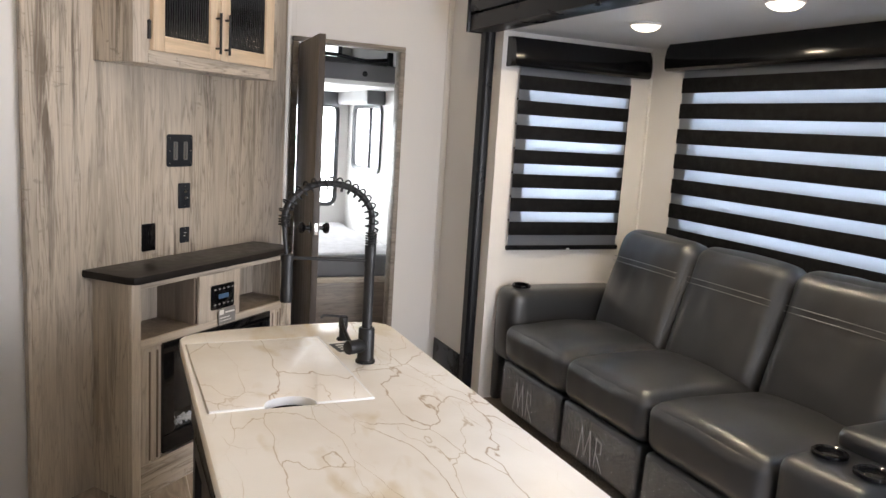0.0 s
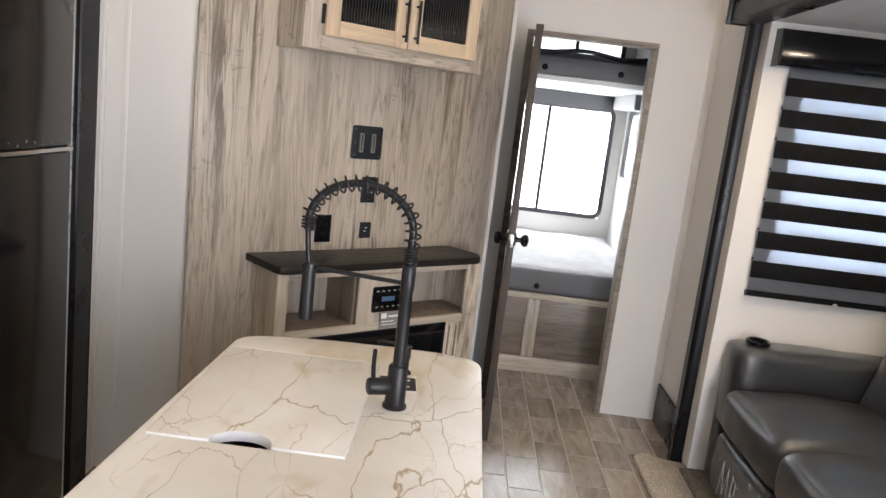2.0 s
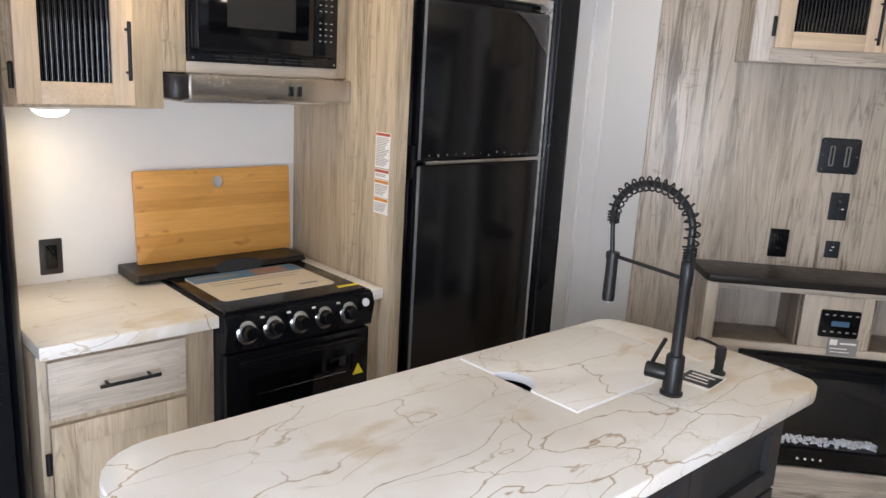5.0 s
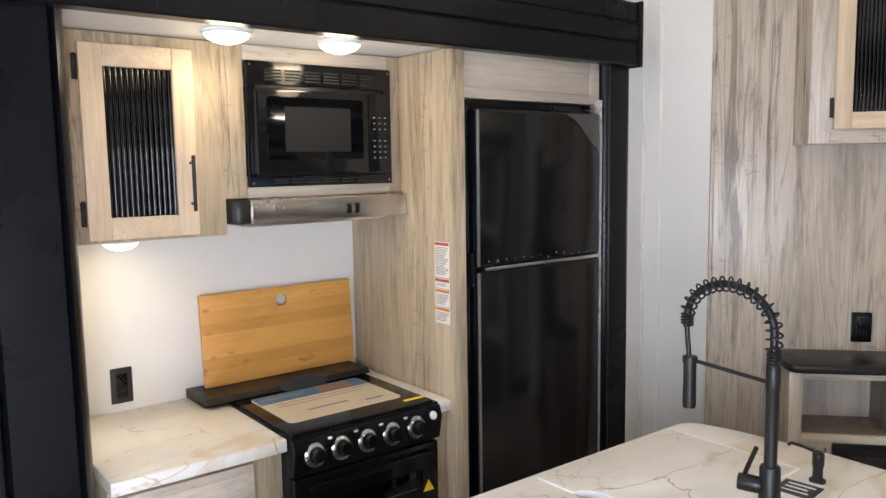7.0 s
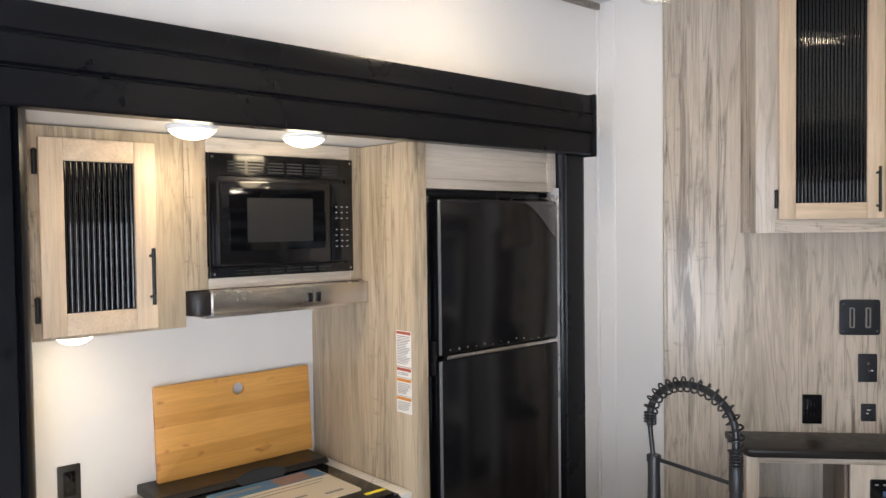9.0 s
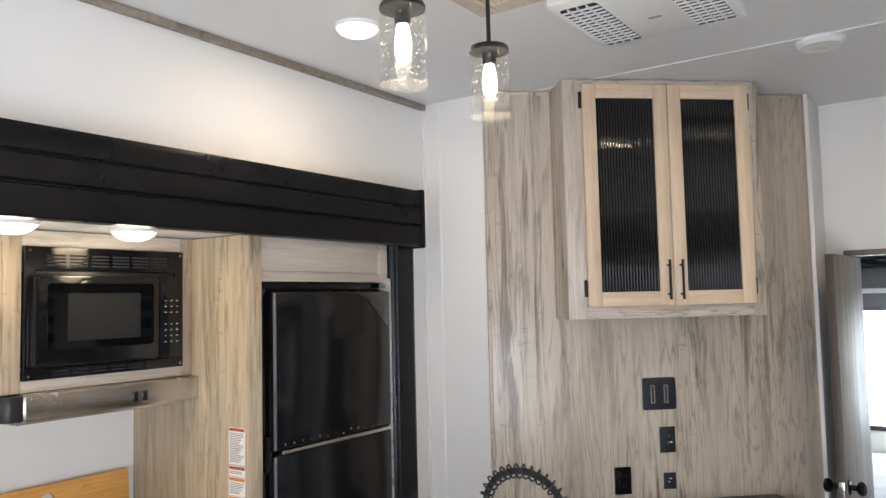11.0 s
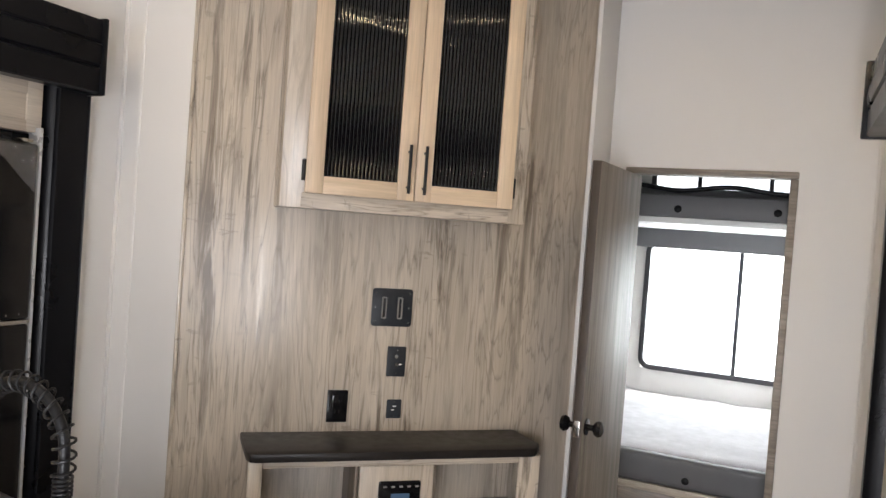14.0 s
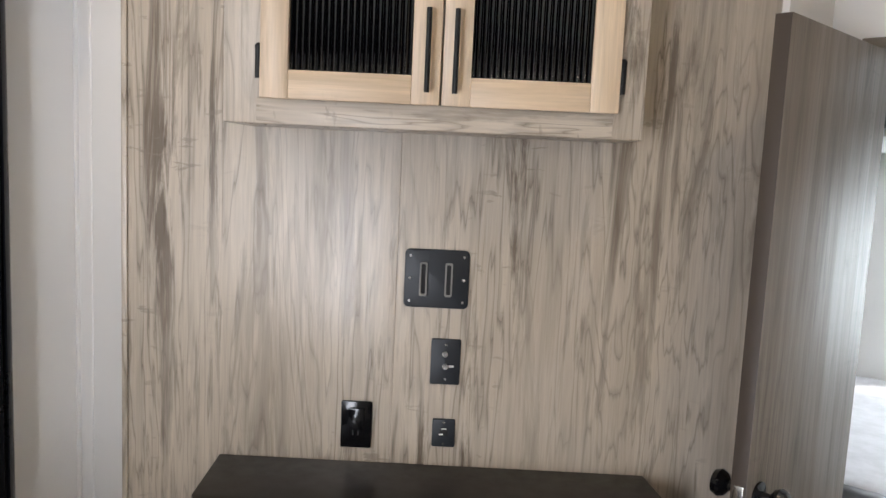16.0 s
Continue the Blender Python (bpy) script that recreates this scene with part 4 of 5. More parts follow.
st = thing("stereo_control", 0.02, -D, 0.70, "black wall stereo with blue-lit display and hanging sticker", "stereo", m=TV)
fm = TV @ facing(0, -D - 0.004, 0, "-y")
part("faceplate", prism(rounded(-0.064, 0.084, 0.702, 0.811, 0.008, 3), 0, 0.008, 0.003, fm), M_blackgloss, st)
part("display", box(-0.02, 0.045, 0.748, 0.768, 0.0075, 0.0088, 0), glow("blue_display", (0.05, 0.10, 0.18), 0.12), st, "dim blue display", fm)
bm = bmesh.new()
for i in range(5):
    for j in (0.722, 0.789):
        box(-0.048 + i * 0.028, -0.036 + i * 0.028, j, j + 0.006, 0.0075, 0.0088, 0, bm=bm)
part("buttons", bm, M_print, st, "pale printed buttons", fm)["kind"] = "stuff"
tagst = part("sticker", box(-0.022, 0.088, 0.632, 0.702, 0.010, 0.0112, 0), M_print, st, "grey advertising sticker", fm)
part("print", boxes((-0.016, 0.012, 0.674, 0.696, 0.0112, 0.0118), (0.022, 0.082, 0.678, 0.685, 0.0112, 0.0118), (-0.012, 0.05, 0.658, 0.662, 0.0112, 0.0118), (-0.012, 0.06, 0.645, 0.648, 0.0112, 0.0118), r=0), M_paper, tagst, m=fm)


# ---- bunk room door ----
ang = math.degrees(math.atan2(4.872 - 5.448, 2.572 - 2.608))
DM = Matrix.Translation((2.604, 5.446, 0)) @ pose(0, 0, 0, 0, 0, ang)
door = tagged(new("door_1"), "dark greige laminate door standing open", "", "", "structure")
door.matrix_basis = DM
part("leaf", box(0.0, 0.585, -0.002, 0.032, 0.02, 1.962, 0.002), M_door_wood, door, m=DM)
for side, y0 in ((-1, -0.002), (1, 0.032)):
    prof = [(0.030, 0.0), (0.030, 0.005), (0.012, 0.008), (0.011, 0.026), (0.024, 0.034), (0.030, 0.046), (0.026, 0.058), (0.012, 0.064), (0.0, 0.065)]
    km = DM @ pose(0.53, y0, 1.0, -90 * side, 0, 0)
    part("door_knob", lathe(prof, km, 20), M_blackgloss, door, "round black knob")
part("edge_band", box(0.5852, 0.5866, -0.001, 0.031, 0.021, 1.961, 0.0005), M_edge, door, "dark brown edge band", DM)
part("latch_plate", box(0.5855, 0.5885, 0.004, 0.026, 0.97, 1.03, 0.001), M_chrome, door, "brass latch plate", DM)
for hz in (0.25, 1.0, 1.75):
    part("hinge", cyl((-0.004, -0.004, hz - 0.04), (-0.004, -0.004, hz + 0.04), 0.006, seg=10), M_blackmatte, door, m=DM)

# ---- bunks ----
for nm, z0, lab in (("bunk_bed", 0.0, "lower bunk with greige laminate base and bare mattress"), ):
    b = thing("bunk_bed", 2.75, 6.0, 0, lab, "bunk bed")
    part("bottom_rail", box(1.9, 3.535, 5.995, 6.02, 0, 0.095, 0.003), M_woodh, b)
    part("top_rail", box(1.9, 3.535, 5.995, 6.02, 0.470, 0.508, 0.003), M_woodh, b)
    for px in (1.9, 2.812, 3.46):
        part("post", box(px, px + 0.075, 5.995, 6.02, 0.096, 0.469, 0.003), M_wood, b)
    for px, pw in ((1.975, 0.837), (2.887, 0.573)):
        part("panel", box(px, px + pw, 6.012, 6.026, 0.096, 0.469, 0.001), M_bunk_wood, b)
    part("platform", box(1.9, 3.535, 6.026, 7.595, 0.46, 0.508, 0.003), M_woodh, b)


def mattress(z0, z1, label):
    m = thing("bunk_mattress", 2.75, 6.8, z0, label, "mattress", "bunk mattresses")
    part("side_panel", soft(1.9, 3.53, 5.99, 6.10, z0, z1 - 0.01, 0.02, n=10), M_vinyl_grey, m, "grey vinyl side")
    bm = soft(1.9, 3.53, 6.02, 7.59, z0 + 0.004, z1, 0.05, (0, 0, 0.012), 24)
    for v in bm.verts:
        if v.co.z > z1 - 0.05:
            v.co.z += 0.012 * noise.noise(v.co * 5) + 0.006 * noise.noise(v.co * 14)
    part("top", bm, M_mattress, m, "pale wrinkled ticking")
    for bx in (2.852,):
        part("button", lathe([(0.018, 0), (0.018, 0.004), (0.010, 0.010), (0.0, 0.011)], facing(bx, 5.989, z0 + 0.048, "-y"), 14), M_black, m)
    return m


mattress(0.509, 0.668, "pale mattress with a grey vinyl edge on the lower bunk")
ub = thing("upper_bunk", 2.75, 6.0, 1.790, "grey vinyl-faced upper bunk platform", "bunk bed")
part("platform", box(1.9, 3.535, 6.03, 7.595, 1.790, 1.830, 0.004), M_white, ub)
part("fascia", box(1.9, 3.535, 5.985, 6.03, 1.817, 1.927, 0.012), M_vinyl_grey, ub)
part("button", lathe([(0.018, 0), (0.018, 0.004), (0.010, 0.010), (0.0, 0.011)], facing(2.718, 5.984, 1.858, "-y"), 14), M_black, ub)
part("button", lathe([(0.018, 0), (0.018, 0.004), (0.010, 0.010), (0.0, 0.011)], facing(3.16, 5.984, 1.862, "-y"), 14), M_black, ub)
um = thing("bunk_mattress", 2.75, 6.9, 1.815, "grey patterned mattress on the upper bunk", "mattress", "bunk mattresses")
part("top", soft(1.95, 3.40, 6.08, 7.55, 1.831, 1.965, 0.05, (0, 0, 0.025), 14), M_vinyl_grey, um)
rail = thing("bunk_rail", 2.9, 6.05, 1.925, "dark curved guard rail on the upper bunk", "guard rail")
part("bar", tube([(2.35 + 1.0 * i / 24, 6.06, 1.965 + 0.012 * math.sin(i * 0.55)) for i in range(25)], 0.012, 10), M_black, rail)
part("upright", box(3.335, 3.375, 6.045, 6.075, 1.925, 2.02, 0.006), M_black, rail)
for nm, args, lab in (("window_valance", (2.235, 3.42, 7.47, 7.595, 1.662, 1.822), "grey padded valance above the lower bunk window"),):
    v = thing("window_valance", 2.8, 7.5, 1.662, lab, "valance")
    part("board", soft(*args, 0.02, n=8), M_vinyl_grey, v)
v = thing("window_valance", 3.47, 7.0, 1.69, "light grey padded valance with a dark end above the side window", "valance")
part("board", soft(3.40, 3.538, 6.66, 7.46, 1.690, 1.85, 0.015, n=8), M_grey_light, v)
part("end", soft(3.398, 3.538, 6.63, 6.665, 1.688, 1.852, 0.012, n=6), M_vinyl_grey, v, "dark grey end")


# ---- island ----
def arc(cx, cy, r, a0, a1, n=6):
    return [(cx + r * math.cos(radians(a0 + (a1 - a0) * i / n)), cy + r * math.sin(radians(a0 + (a1 - a0) * i / n))) for i in range(n + 1)]


isl = thing("kitchen_island", 2.12, 2.6, 0, "black painted island cabinet with recessed panels", "island")
part("body", boxes((1.86, 2.385, 1.98, 2.0, 0.09, 0.868), (1.86, 2.385, 3.27, 3.29, 0.09, 0.868), (1.86, 1.88, 2.0, 3.27, 0.09, 0.868), (2.365, 2.385, 2.0, 3.27, 0.09, 0.868), (1.88, 2.365, 2.0, 3.27, 0.09, 0.11), r=0.002), M_island, isl)
part("toe_kick", box(1.90, 2.35, 2.02, 3.25, 0.0, 0.09, 0.002), M_blackmatte, isl)
for a, b in ((1.98, 2.415), (2.42, 2.855), (2.86, 3.29)):
    for z0, z1 in ((0.645, 0.855), (0.10, 0.635)):
        part("panel_frame", ring_frame([(a, z0), (b, z0), (b, z1), (a, z1)], [(a + 0.055, z0 + 0.05), (b - 0.055, z0 + 0.05), (b - 0.055, z1 - 0.05), (a + 0.055, z1 - 0.05)], 0.0, 0.018, Matrix(((0, 0, 1, 2.3855), (1, 0, 0, 0), (0, 1, 0, 0), (0, 0, 0, 1)))), M_island, isl)
        part("panel_frame", ring_frame([(a, z0), (b, z0), (b, z1), (a, z1)], [(a + 0.055, z0 + 0.05), (b - 0.055, z0 + 0.05), (b - 0.055, z1 - 0.05), (a + 0.055, z1 - 0.05)], 0.0, 0.018, Matrix(((0, 0, -1, 1.8595), (1, 0, 0, 0), (0, 1, 0, 0), (0, 0, 0, 1)))), M_island, isl)
part("end_panel", ring_frame([(1.86, 0.10), (2.385, 0.10), (2.385, 0.855), (1.86, 0.855)], [(1.92, 0.16), (2.325, 0.16), (2.325, 0.795), (1.92, 0.795)], 0.0, 0.016, Matrix(((1, 0, 0, 0), (0, 0, 1, 3.2905), (0, 1, 0, 0), (0, 0, 0, 1)))), M_island, isl)

# worktop with a round-cornered near end, bowed far end and an opening for the sink
IX0, IX1, IY0, IY1 = 1.785, 2.445, 1.835, 3.37
out = arc(IX1 - 0.13, IY0 + 0.13, 0.13, -90, 0)
out += [(IX1, 2.75), (IX1 + 0.002, 3.335), (IX1 - 0.006, 3.365), (IX1 - 0.032, 3.394), (2.34, 3.412), (2.20, 3.414), (2.05, 3.404), (1.93, 3.388), (1.85, 3.366), (1.818, 3.345), (1.804, 3.315), (1.796, 2.75)]
out += arc(IX0 + 0.13, IY0 + 0.13, 0.13, 180, 270)
SX0, SX1, SY0, SY1 = 1.816, 2.186, 2.736, 3.254
bm = plate(out, [[(SX0 - 0.002, SY0 - 0.002), (SX1 + 0.002, SY0 - 0.002), (SX1 + 0.002, SY1 + 0.002), (SX0 - 0.002, SY1 + 0.002)]], 0.870, 0.910, 0.005)
top = tagged(new("island_worktop", finish("island_worktop", bm, M_marble)), "cream marble-look laminate worktop with golden veins", "worktop")
cover = thing("sink_cover", 1.82, 2.74, 0.892, "marble-look sink cover with a half-round finger hole", "sink cover")
notch = [(1.993 + 0.060 * math.cos(math.pi * i / 16), SY0 + 0.050 * math.sin(math.pi * i / 16)) for i in range(17)]
lid = [(SX1, SY0), (SX1, SY1), (SX0, SY1), (SX0, SY0)] + notch[::-1]
part("lid", prism(lid, 0.892, 0.9125, 0.0012), M_marble, cover)
ed = boxes((SX0, 1.932, SY0 - 0.003, SY0 + 0.002, 0.895, 0.9132), (2.054, SX1 + 0.003, SY0 - 0.003, SY0 + 0.002, 0.895, 0.9132), (SX1 - 0.002, SX1 + 0.003, SY0, SY1, 0.895, 0.9132), (SX0, SX1 + 0.003, SY1 - 0.002, SY1 + 0.003, 0.895, 0.9132), r=0.0008)
part("edge_band", ed, M_white, cover, "cream edge strip")
lip = bmesh.new()
inner = [(1.993 + 0.0585 * math.cos(math.pi * i / 16), SY0 + 0.0485 * math.sin(math.pi * i / 16)) for i in range(17)]
prism(notch + inner[::-1], 0.8925, 0.9130, 0, None, lip)
part("hole_lip", lip, M_white, cover, "white cut edge of the finger hole")
# Bowl in matte black: the shade below the cover is put into its colour.
basin = thing("sink_basin", 2.0, 3.0, 0.69, "sink basin coloured black for the shade below the finger hole", "sink")
part("bowl", boxes((1.83, 1.845, 2.745, 3.245, 0.70, 0.892), (2.157, 2.172, 2.745, 3.245, 0.70, 0.892), (1.845, 2.157, 2.742, 2.755, 0.70, 0.891), (1.845, 2.157, 3.235, 3.248, 0.70, 0.891), (1.83, 2.172, 2.742, 3.248, 0.69, 0.70), r=0.002), M_blackmatte, basin)

# ---- spring faucet ----
FX, FY = 2.252, 3.002
f = thing("kitchen_faucet", FX, FY, 0.91, "matte black spring-neck kitchen faucet", "faucet")
part("base", lathe([(0.0265, 0.91), (0.0265, 0.916), (0.0225, 0.919), (0.0215, 1.002), (0.0190, 1.006), (0.0, 1.006)], pose(FX, FY, 0), 28), M_blackmatte, f)
part("column", lathe([(0.0135, 1.0), (0.0135, 1.172), (0.0150, 1.175), (0.0150, 1.224), (0.0125, 1.228), (0.0, 1.228)], pose(FX, FY, 0), 24), M_blackmatte, f)
part("valve", cyl((FX - 0.014, FY - 0.006, 0.958), (FX - 0.060, FY - 0.026, 0.960), 0.0185, seg=20, bevel=0.004), M_blackmatte, f)
part("lever", tube([(FX - 0.050, FY - 0.018, 0.972), (FX - 0.055, FY + 0.012, 0.992), (FX - 0.058, FY + 0.046, 1.018)], 0.0052, 10), M_blackmatte, f)
R = 0.1125
path = [Vector((FX, FY, 1.225 + 0.070 * i / 6)) for i in range(7)]
for i in range(1, 33):
    a = math.pi * i / 32
    path.append(Vector((FX - R + R * math.cos(a), FY + 0.009 * (1 - math.cos(a)), 1.295 + 0.092 * math.sin(a))))
path += [Vector((FX - 2 * R, FY + 0.018, 1.295 - 0.010 * i)) for i in range(1, 3)]
part("hose", tube(path, 0.0085, 12), M_blackmatte, f)
length = [0.0]
for a, b in zip(path, path[1:]):
    length.append(length[-1] + (b - a).length)


def on_path(s):
    for i in range(len(path) - 1):
        if s <= length[i + 1] or i == len(path) - 2:
            u = (s - length[i]) / (length[i + 1] - length[i])
            return path[i].lerp(path[i + 1], u), (path[i + 1] - path[i]).normalized()


coil, phase, s = [], 0.0, 0.0
while s < length[-1]:
    p, d = on_path(s)
    side = Vector((0, 1, 0))
    nrm = d.cross(side)
    tight = s < 0.036 or s > length[-1] - 0.030
    coil.append(p + (0.0135 if tight else 0.0165) * (math.cos(phase) * side + math.sin(phase) * nrm))
    phase += 2 * math.pi / 14
    s += (0.0068 if tight else 0.0205) / 14
part("spring", tube(coil, 0.0023, 6), M_blackmatte, f)
HX, HY = FX - 2 * R, FY + 0.018
part("hose_tail", tube([(HX, HY, 1.275), (HX + 0.002, HY, 1.25), (HX + 0.009, HY, 1.19)], 0.0058, 10), M_blackmatte, f)
part("spray_head", lathe([(0.0, 1.204), (0.0135, 1.204), (0.0145, 1.198), (0.0145, 1.15), (0.0155, 1.09), (0.0145, 1.079), (0.0, 1.079)], pose(HX + 0.010, HY, 0), 22), M_blackmatte, f)
part("support_arm", tube([(FX - 0.012, FY, 1.188), (HX + 0.022, HY, 1.194)], 0.0048, 10), M_blackmatte, f)
part("arm_clip", lathe([(0.0170, 1.187), (0.0170, 1.202)], pose(HX + 0.010, HY, 0), 20), M_blackmatte, f)

DX, DY = 2.252, 3.218
soap = thing("soap_dispenser", DX, DY, 0.91, "matte black counter soap dispenser", "soap dispenser")
part("body", lathe([(0.0185, 0.91), (0.0185, 0.915), (0.0115, 0.920), (0.0115, 0.945), (0.0135, 0.950), (0.0135, 0.978), (0.010, 0.982), (0.0, 0.982)], pose(DX, DY, 0), 22), M_blackmatte, soap)
part("spout", tube([(DX, DY, 0.979), (DX - 0.035, DY - 0.002, 0.985), (DX - 0.062, DY - 0.004, 0.987), (DX - 0.070, DY - 0.005, 0.981)], 0.0038, 10), M_blackmatte, soap)
lab = thing("counter_sticker", 2.247, 3.15, 0.911, "black and white product sticker on the worktop", "sticker")
sm = pose(2.245, 3.150, 0.9105, 0, 0, 6)
part("paper", box(-0.045, 0.045, -0.065, 0.05, 0, 0.0008, 0), M_paper, lab, m=sm)
part("print", boxes((-0.043, 0.043, -0.050, 0.032, 0.0008, 0.0012), r=0), M_plate, lab, m=sm)
part("print_line", boxes((-0.03, 0.03, 0.010, 0.018, 0.0012, 0.0016), (-0.03, 0.02, -0.010, -0.002, 0.0012, 0.0016), (-0.03, 0.028, -0.03, -0.024, 0.0012, 0.0016), r=0), M_paper, lab, m=sm)

# ---- kitchen run ----
KX = 0.80
ku = thing("upper_cabinet", 0.62, 2.18, 1.455, "greige wood upper cabinet with one reeded-glass door", "cabinet")
part("body", box(0.452, KX, 1.952, 2.402, 1.455, 2.041, 0.003), M_wood_warmlit, ku)
KM = Matrix.Translation((KX, 0, 0)) @ pose(0, 0, 0, 0, 0, 90)
glazed_door(ku, KM, 1.998, 2.309, 1.465, 2.007, 0.0005, 0.061, 2.289, 1.990, 0.0142, 1.618)
km2 = thing("microwave_cabinet", 0.62, 2.74, 1.57, "greige wood cabinet framing the built-in microwave", "cabinet")
for args in ((2.403, 2.474, 1.565, 2.041), (3.012, 3.058, 1.565, 2.041)):
    part("stile", box(0.452, KX - 0.001, *args, 0.002), M_wood_warmlit, km2)
for args in ((2.4745, 3.0115, 1.565, 1.600), (2.4745, 3.0115, 1.993, 2.041)):
    part("rail", box(0.452, KX - 0.0015, *args, 0.002), M_woody, km2)
mw = thing("microwave", 0.7, 2.745, 1.604, "black built-in microwave with vented trim kit", "microwave")
MM = facing(KX, 2.745, 1.600, "+x")
W2, H = 0.268, 0.392
part("trim_frame", ring_frame([(-W2, 0), (W2, 0), (W2, H), (-W2, H)], [(-W2 + 0.03, 0.03), (W2 - 0.03, 0.03), (W2 - 0.03, H - 0.07), (-W2 + 0.03, H - 0.07)], 0.0, 0.012, MM), M_blackgloss, mw)
part("case", box(-0.236, 0.236, 0.032, H - 0.072, -0.25, 0.006, 0.002), M_blackmatte, mw, m=MM)
dr = part("door", prism(rounded(-0.252, 0.158, 0.035, H - 0.085, 0.012, 4), 0.008, 0.040, 0.007, MM), M_blackgloss, mw)
part("window", prism(rounded(-0.215, 0.135, 0.085, H - 0.110, 0.010, 4), 0.0402, 0.0415, 0.0, MM), M_darkglass, dr, "dark glossy window")
part("viewing_screen", prism(rounded(-0.155, 0.085, 0.110, H - 0.140, 0.004, 3), 0.0416, 0.0424, 0.0, MM), plain("perforated_screen", (0.012, 0.012, 0.013), 0.3, vary=0.2, scale=400), dr, "grey perforated screen")
part("maker_mark", boxes((-0.048, -0.018, 0.060, 0.070, 0.0405, 0.0415), r=0.001), M_paper, dr, "small pale emblem")
pn = part("control_panel", prism(rounded(0.160, 0.252, 0.035, H - 0.085, 0.010, 4), 0.008, 0.038, 0.006, MM), M_blackgloss, mw)
bm = bmesh.new()
for i in range(3):
    for j in range(8):
        if j != 4:
            box(0.178 + i * 0.022, 0.186 + i * 0.022, 0.087 + j * 0.0195, 0.091 + j * 0.0195, 0.0378, 0.0388, 0, bm=bm)
part("keypad", bm, plain("key_print", (0.20, 0.20, 0.21), 0.5), pn, "pale printed keys", MM)["kind"] = "stuff"
bm = bmesh.new()
for g in range(6):
    for k in range(4):
        box(-0.205 + g * 0.070, -0.205 + g * 0.070 + 0.058, H - 0.058 + k * 0.010, H - 0.053 + k * 0.010, 0.0115, 0.0128, 0, bm=bm)
for g in range(6):
    for k in range(2):
        box(-0.185 + g * 0.062, -0.185 + g * 0.062 + 0.05, 0.009 + k * 0.010, 0.013 + k * 0.010, 0.0115, 0.0128, 0, bm=bm)
part("vent", bm, M_darkslot, mw, "dark vent slots", MM)["kind"] = "stuff"
for sx in (-W2 + 0.012, W2 - 0.012):
    for sz in (0.012, H - 0.012):
        part("screw", cyl((sx, sz, 0.011), (sx, sz, 0.0145), 0.004, seg=10), M_chrome, mw, m=MM)

M_steel = plain("brushed_steel", (0.50, 0.46, 0.41), 0.25, metal=1.0, vary=0.25, scale=3, grain=200)
hood = thing("range_hood", 0.65, 2.735, 1.49, "brushed steel range hood with two black switches", "range hood")
hm = Matrix(((1, 0, 0, 0), (0, 0, 1, 0), (0, 1, 0, 0), (0, 0, 0, 1)))
canopy = [(0.452, 2.466), (0.835, 2.466), (0.84, 2.471), (0.84, 3.057), (0.452, 3.057)]
part("canopy", prism(canopy, 1.486, 1.563, 0.005), M_steel, hood)
# Steel end given a dark colour: the dark reflection there is painted in.
part("end_cap", prism([(0.452, 2.404), (0.80, 2.404)] + [(0.80 + 0.034 * math.sin(radians(a)), 2.464 - 0.06 * math.cos(radians(a))) for a in range(10, 91, 10)] + [(0.834, 2.4655), (0.452, 2.4655)], 1.488, 1.561, 0.004), M_shelf, hood, "rounded hood end, coloured dark in place of a reflection")
part("underside", box(0.47, 0.80, 2.46, 2.98, 1.474, 1.4869, 0.003), M_chrome, hood, "dull steel filter tray")
for sy in (2.816, 2.848):
    part("switch", box(0.839, 0.846, sy - 0.008, sy + 0.008, 1.504, 1.536, 0.002), M_blackgloss, hood, "black rocker switch")

tall = thing("fridge_enclosure", 0.8, 3.1, 0, "tall greige wood enclosure beside the refrigerator", "cabinet")
part("side_panel", box(0.452, 1.081, 3.060, 3.085, 0, 2.041, 0.002), M_wood_warmlit, tall)
part("stile", box(1.0815, 1.098, 3.0585, 3.116, 0, 2.041, 0.002), M_wood_warmlit, tall)
part("top_panel", box(1.030, 1.062, 3.118, 3.822, 1.885, 2.041, 0.003), M_woody, tall)
part("top_rail", boxes((1.0625, 1.070, 3.118, 3.822, 2.000, 2.041), (1.0625, 1.070, 3.118, 3.822, 1.885, 1.920), (1.0625, 1.071, 3.770, 3.822, 1.885, 2.041), r=0.002), M_woody, tall)

fr = thing("refrigerator", 0.8, 3.47, 0.0, "glossy black two-door refrigerator with protective film", "refrigerator")
part("case", box(0.50, 1.030, 3.122, 3.815, 0.02, 1.883, 0.004), M_black, fr)
part("top_grille", box(1.0305, 1.046, 3.130, 3.745, 1.852, 1.882, 0.003), M_black, fr)
part("side_trim", boxes((1.031, 1.060, 3.121, 3.135, 0.02, 1.88), (1.031, 1.068, 3.140, 3.158, 0.02, 1.86), r=0.004), M_blackgloss, fr)
part("edge_strip", box(1.040, 1.094, 3.803, 3.814, 0.02, 1.90, 0.002), M_silver, fr, "silver edge strip")


def fridge_door(z0, z1):
    bm = box(1.034, 1.100, 3.166, 3.798, z0, z1, 0.010, 3)
    d = part("door", bm, M_fridge, fr)
    part("edge_trim", box(1.0985, 1.1035, 3.163, 3.175, z0 + 0.004, z1 - 0.004, 0.002), plain("bright_film_edge", (0.30, 0.30, 0.31), 0.2, 0.6), d, "shiny film edge")
    return d


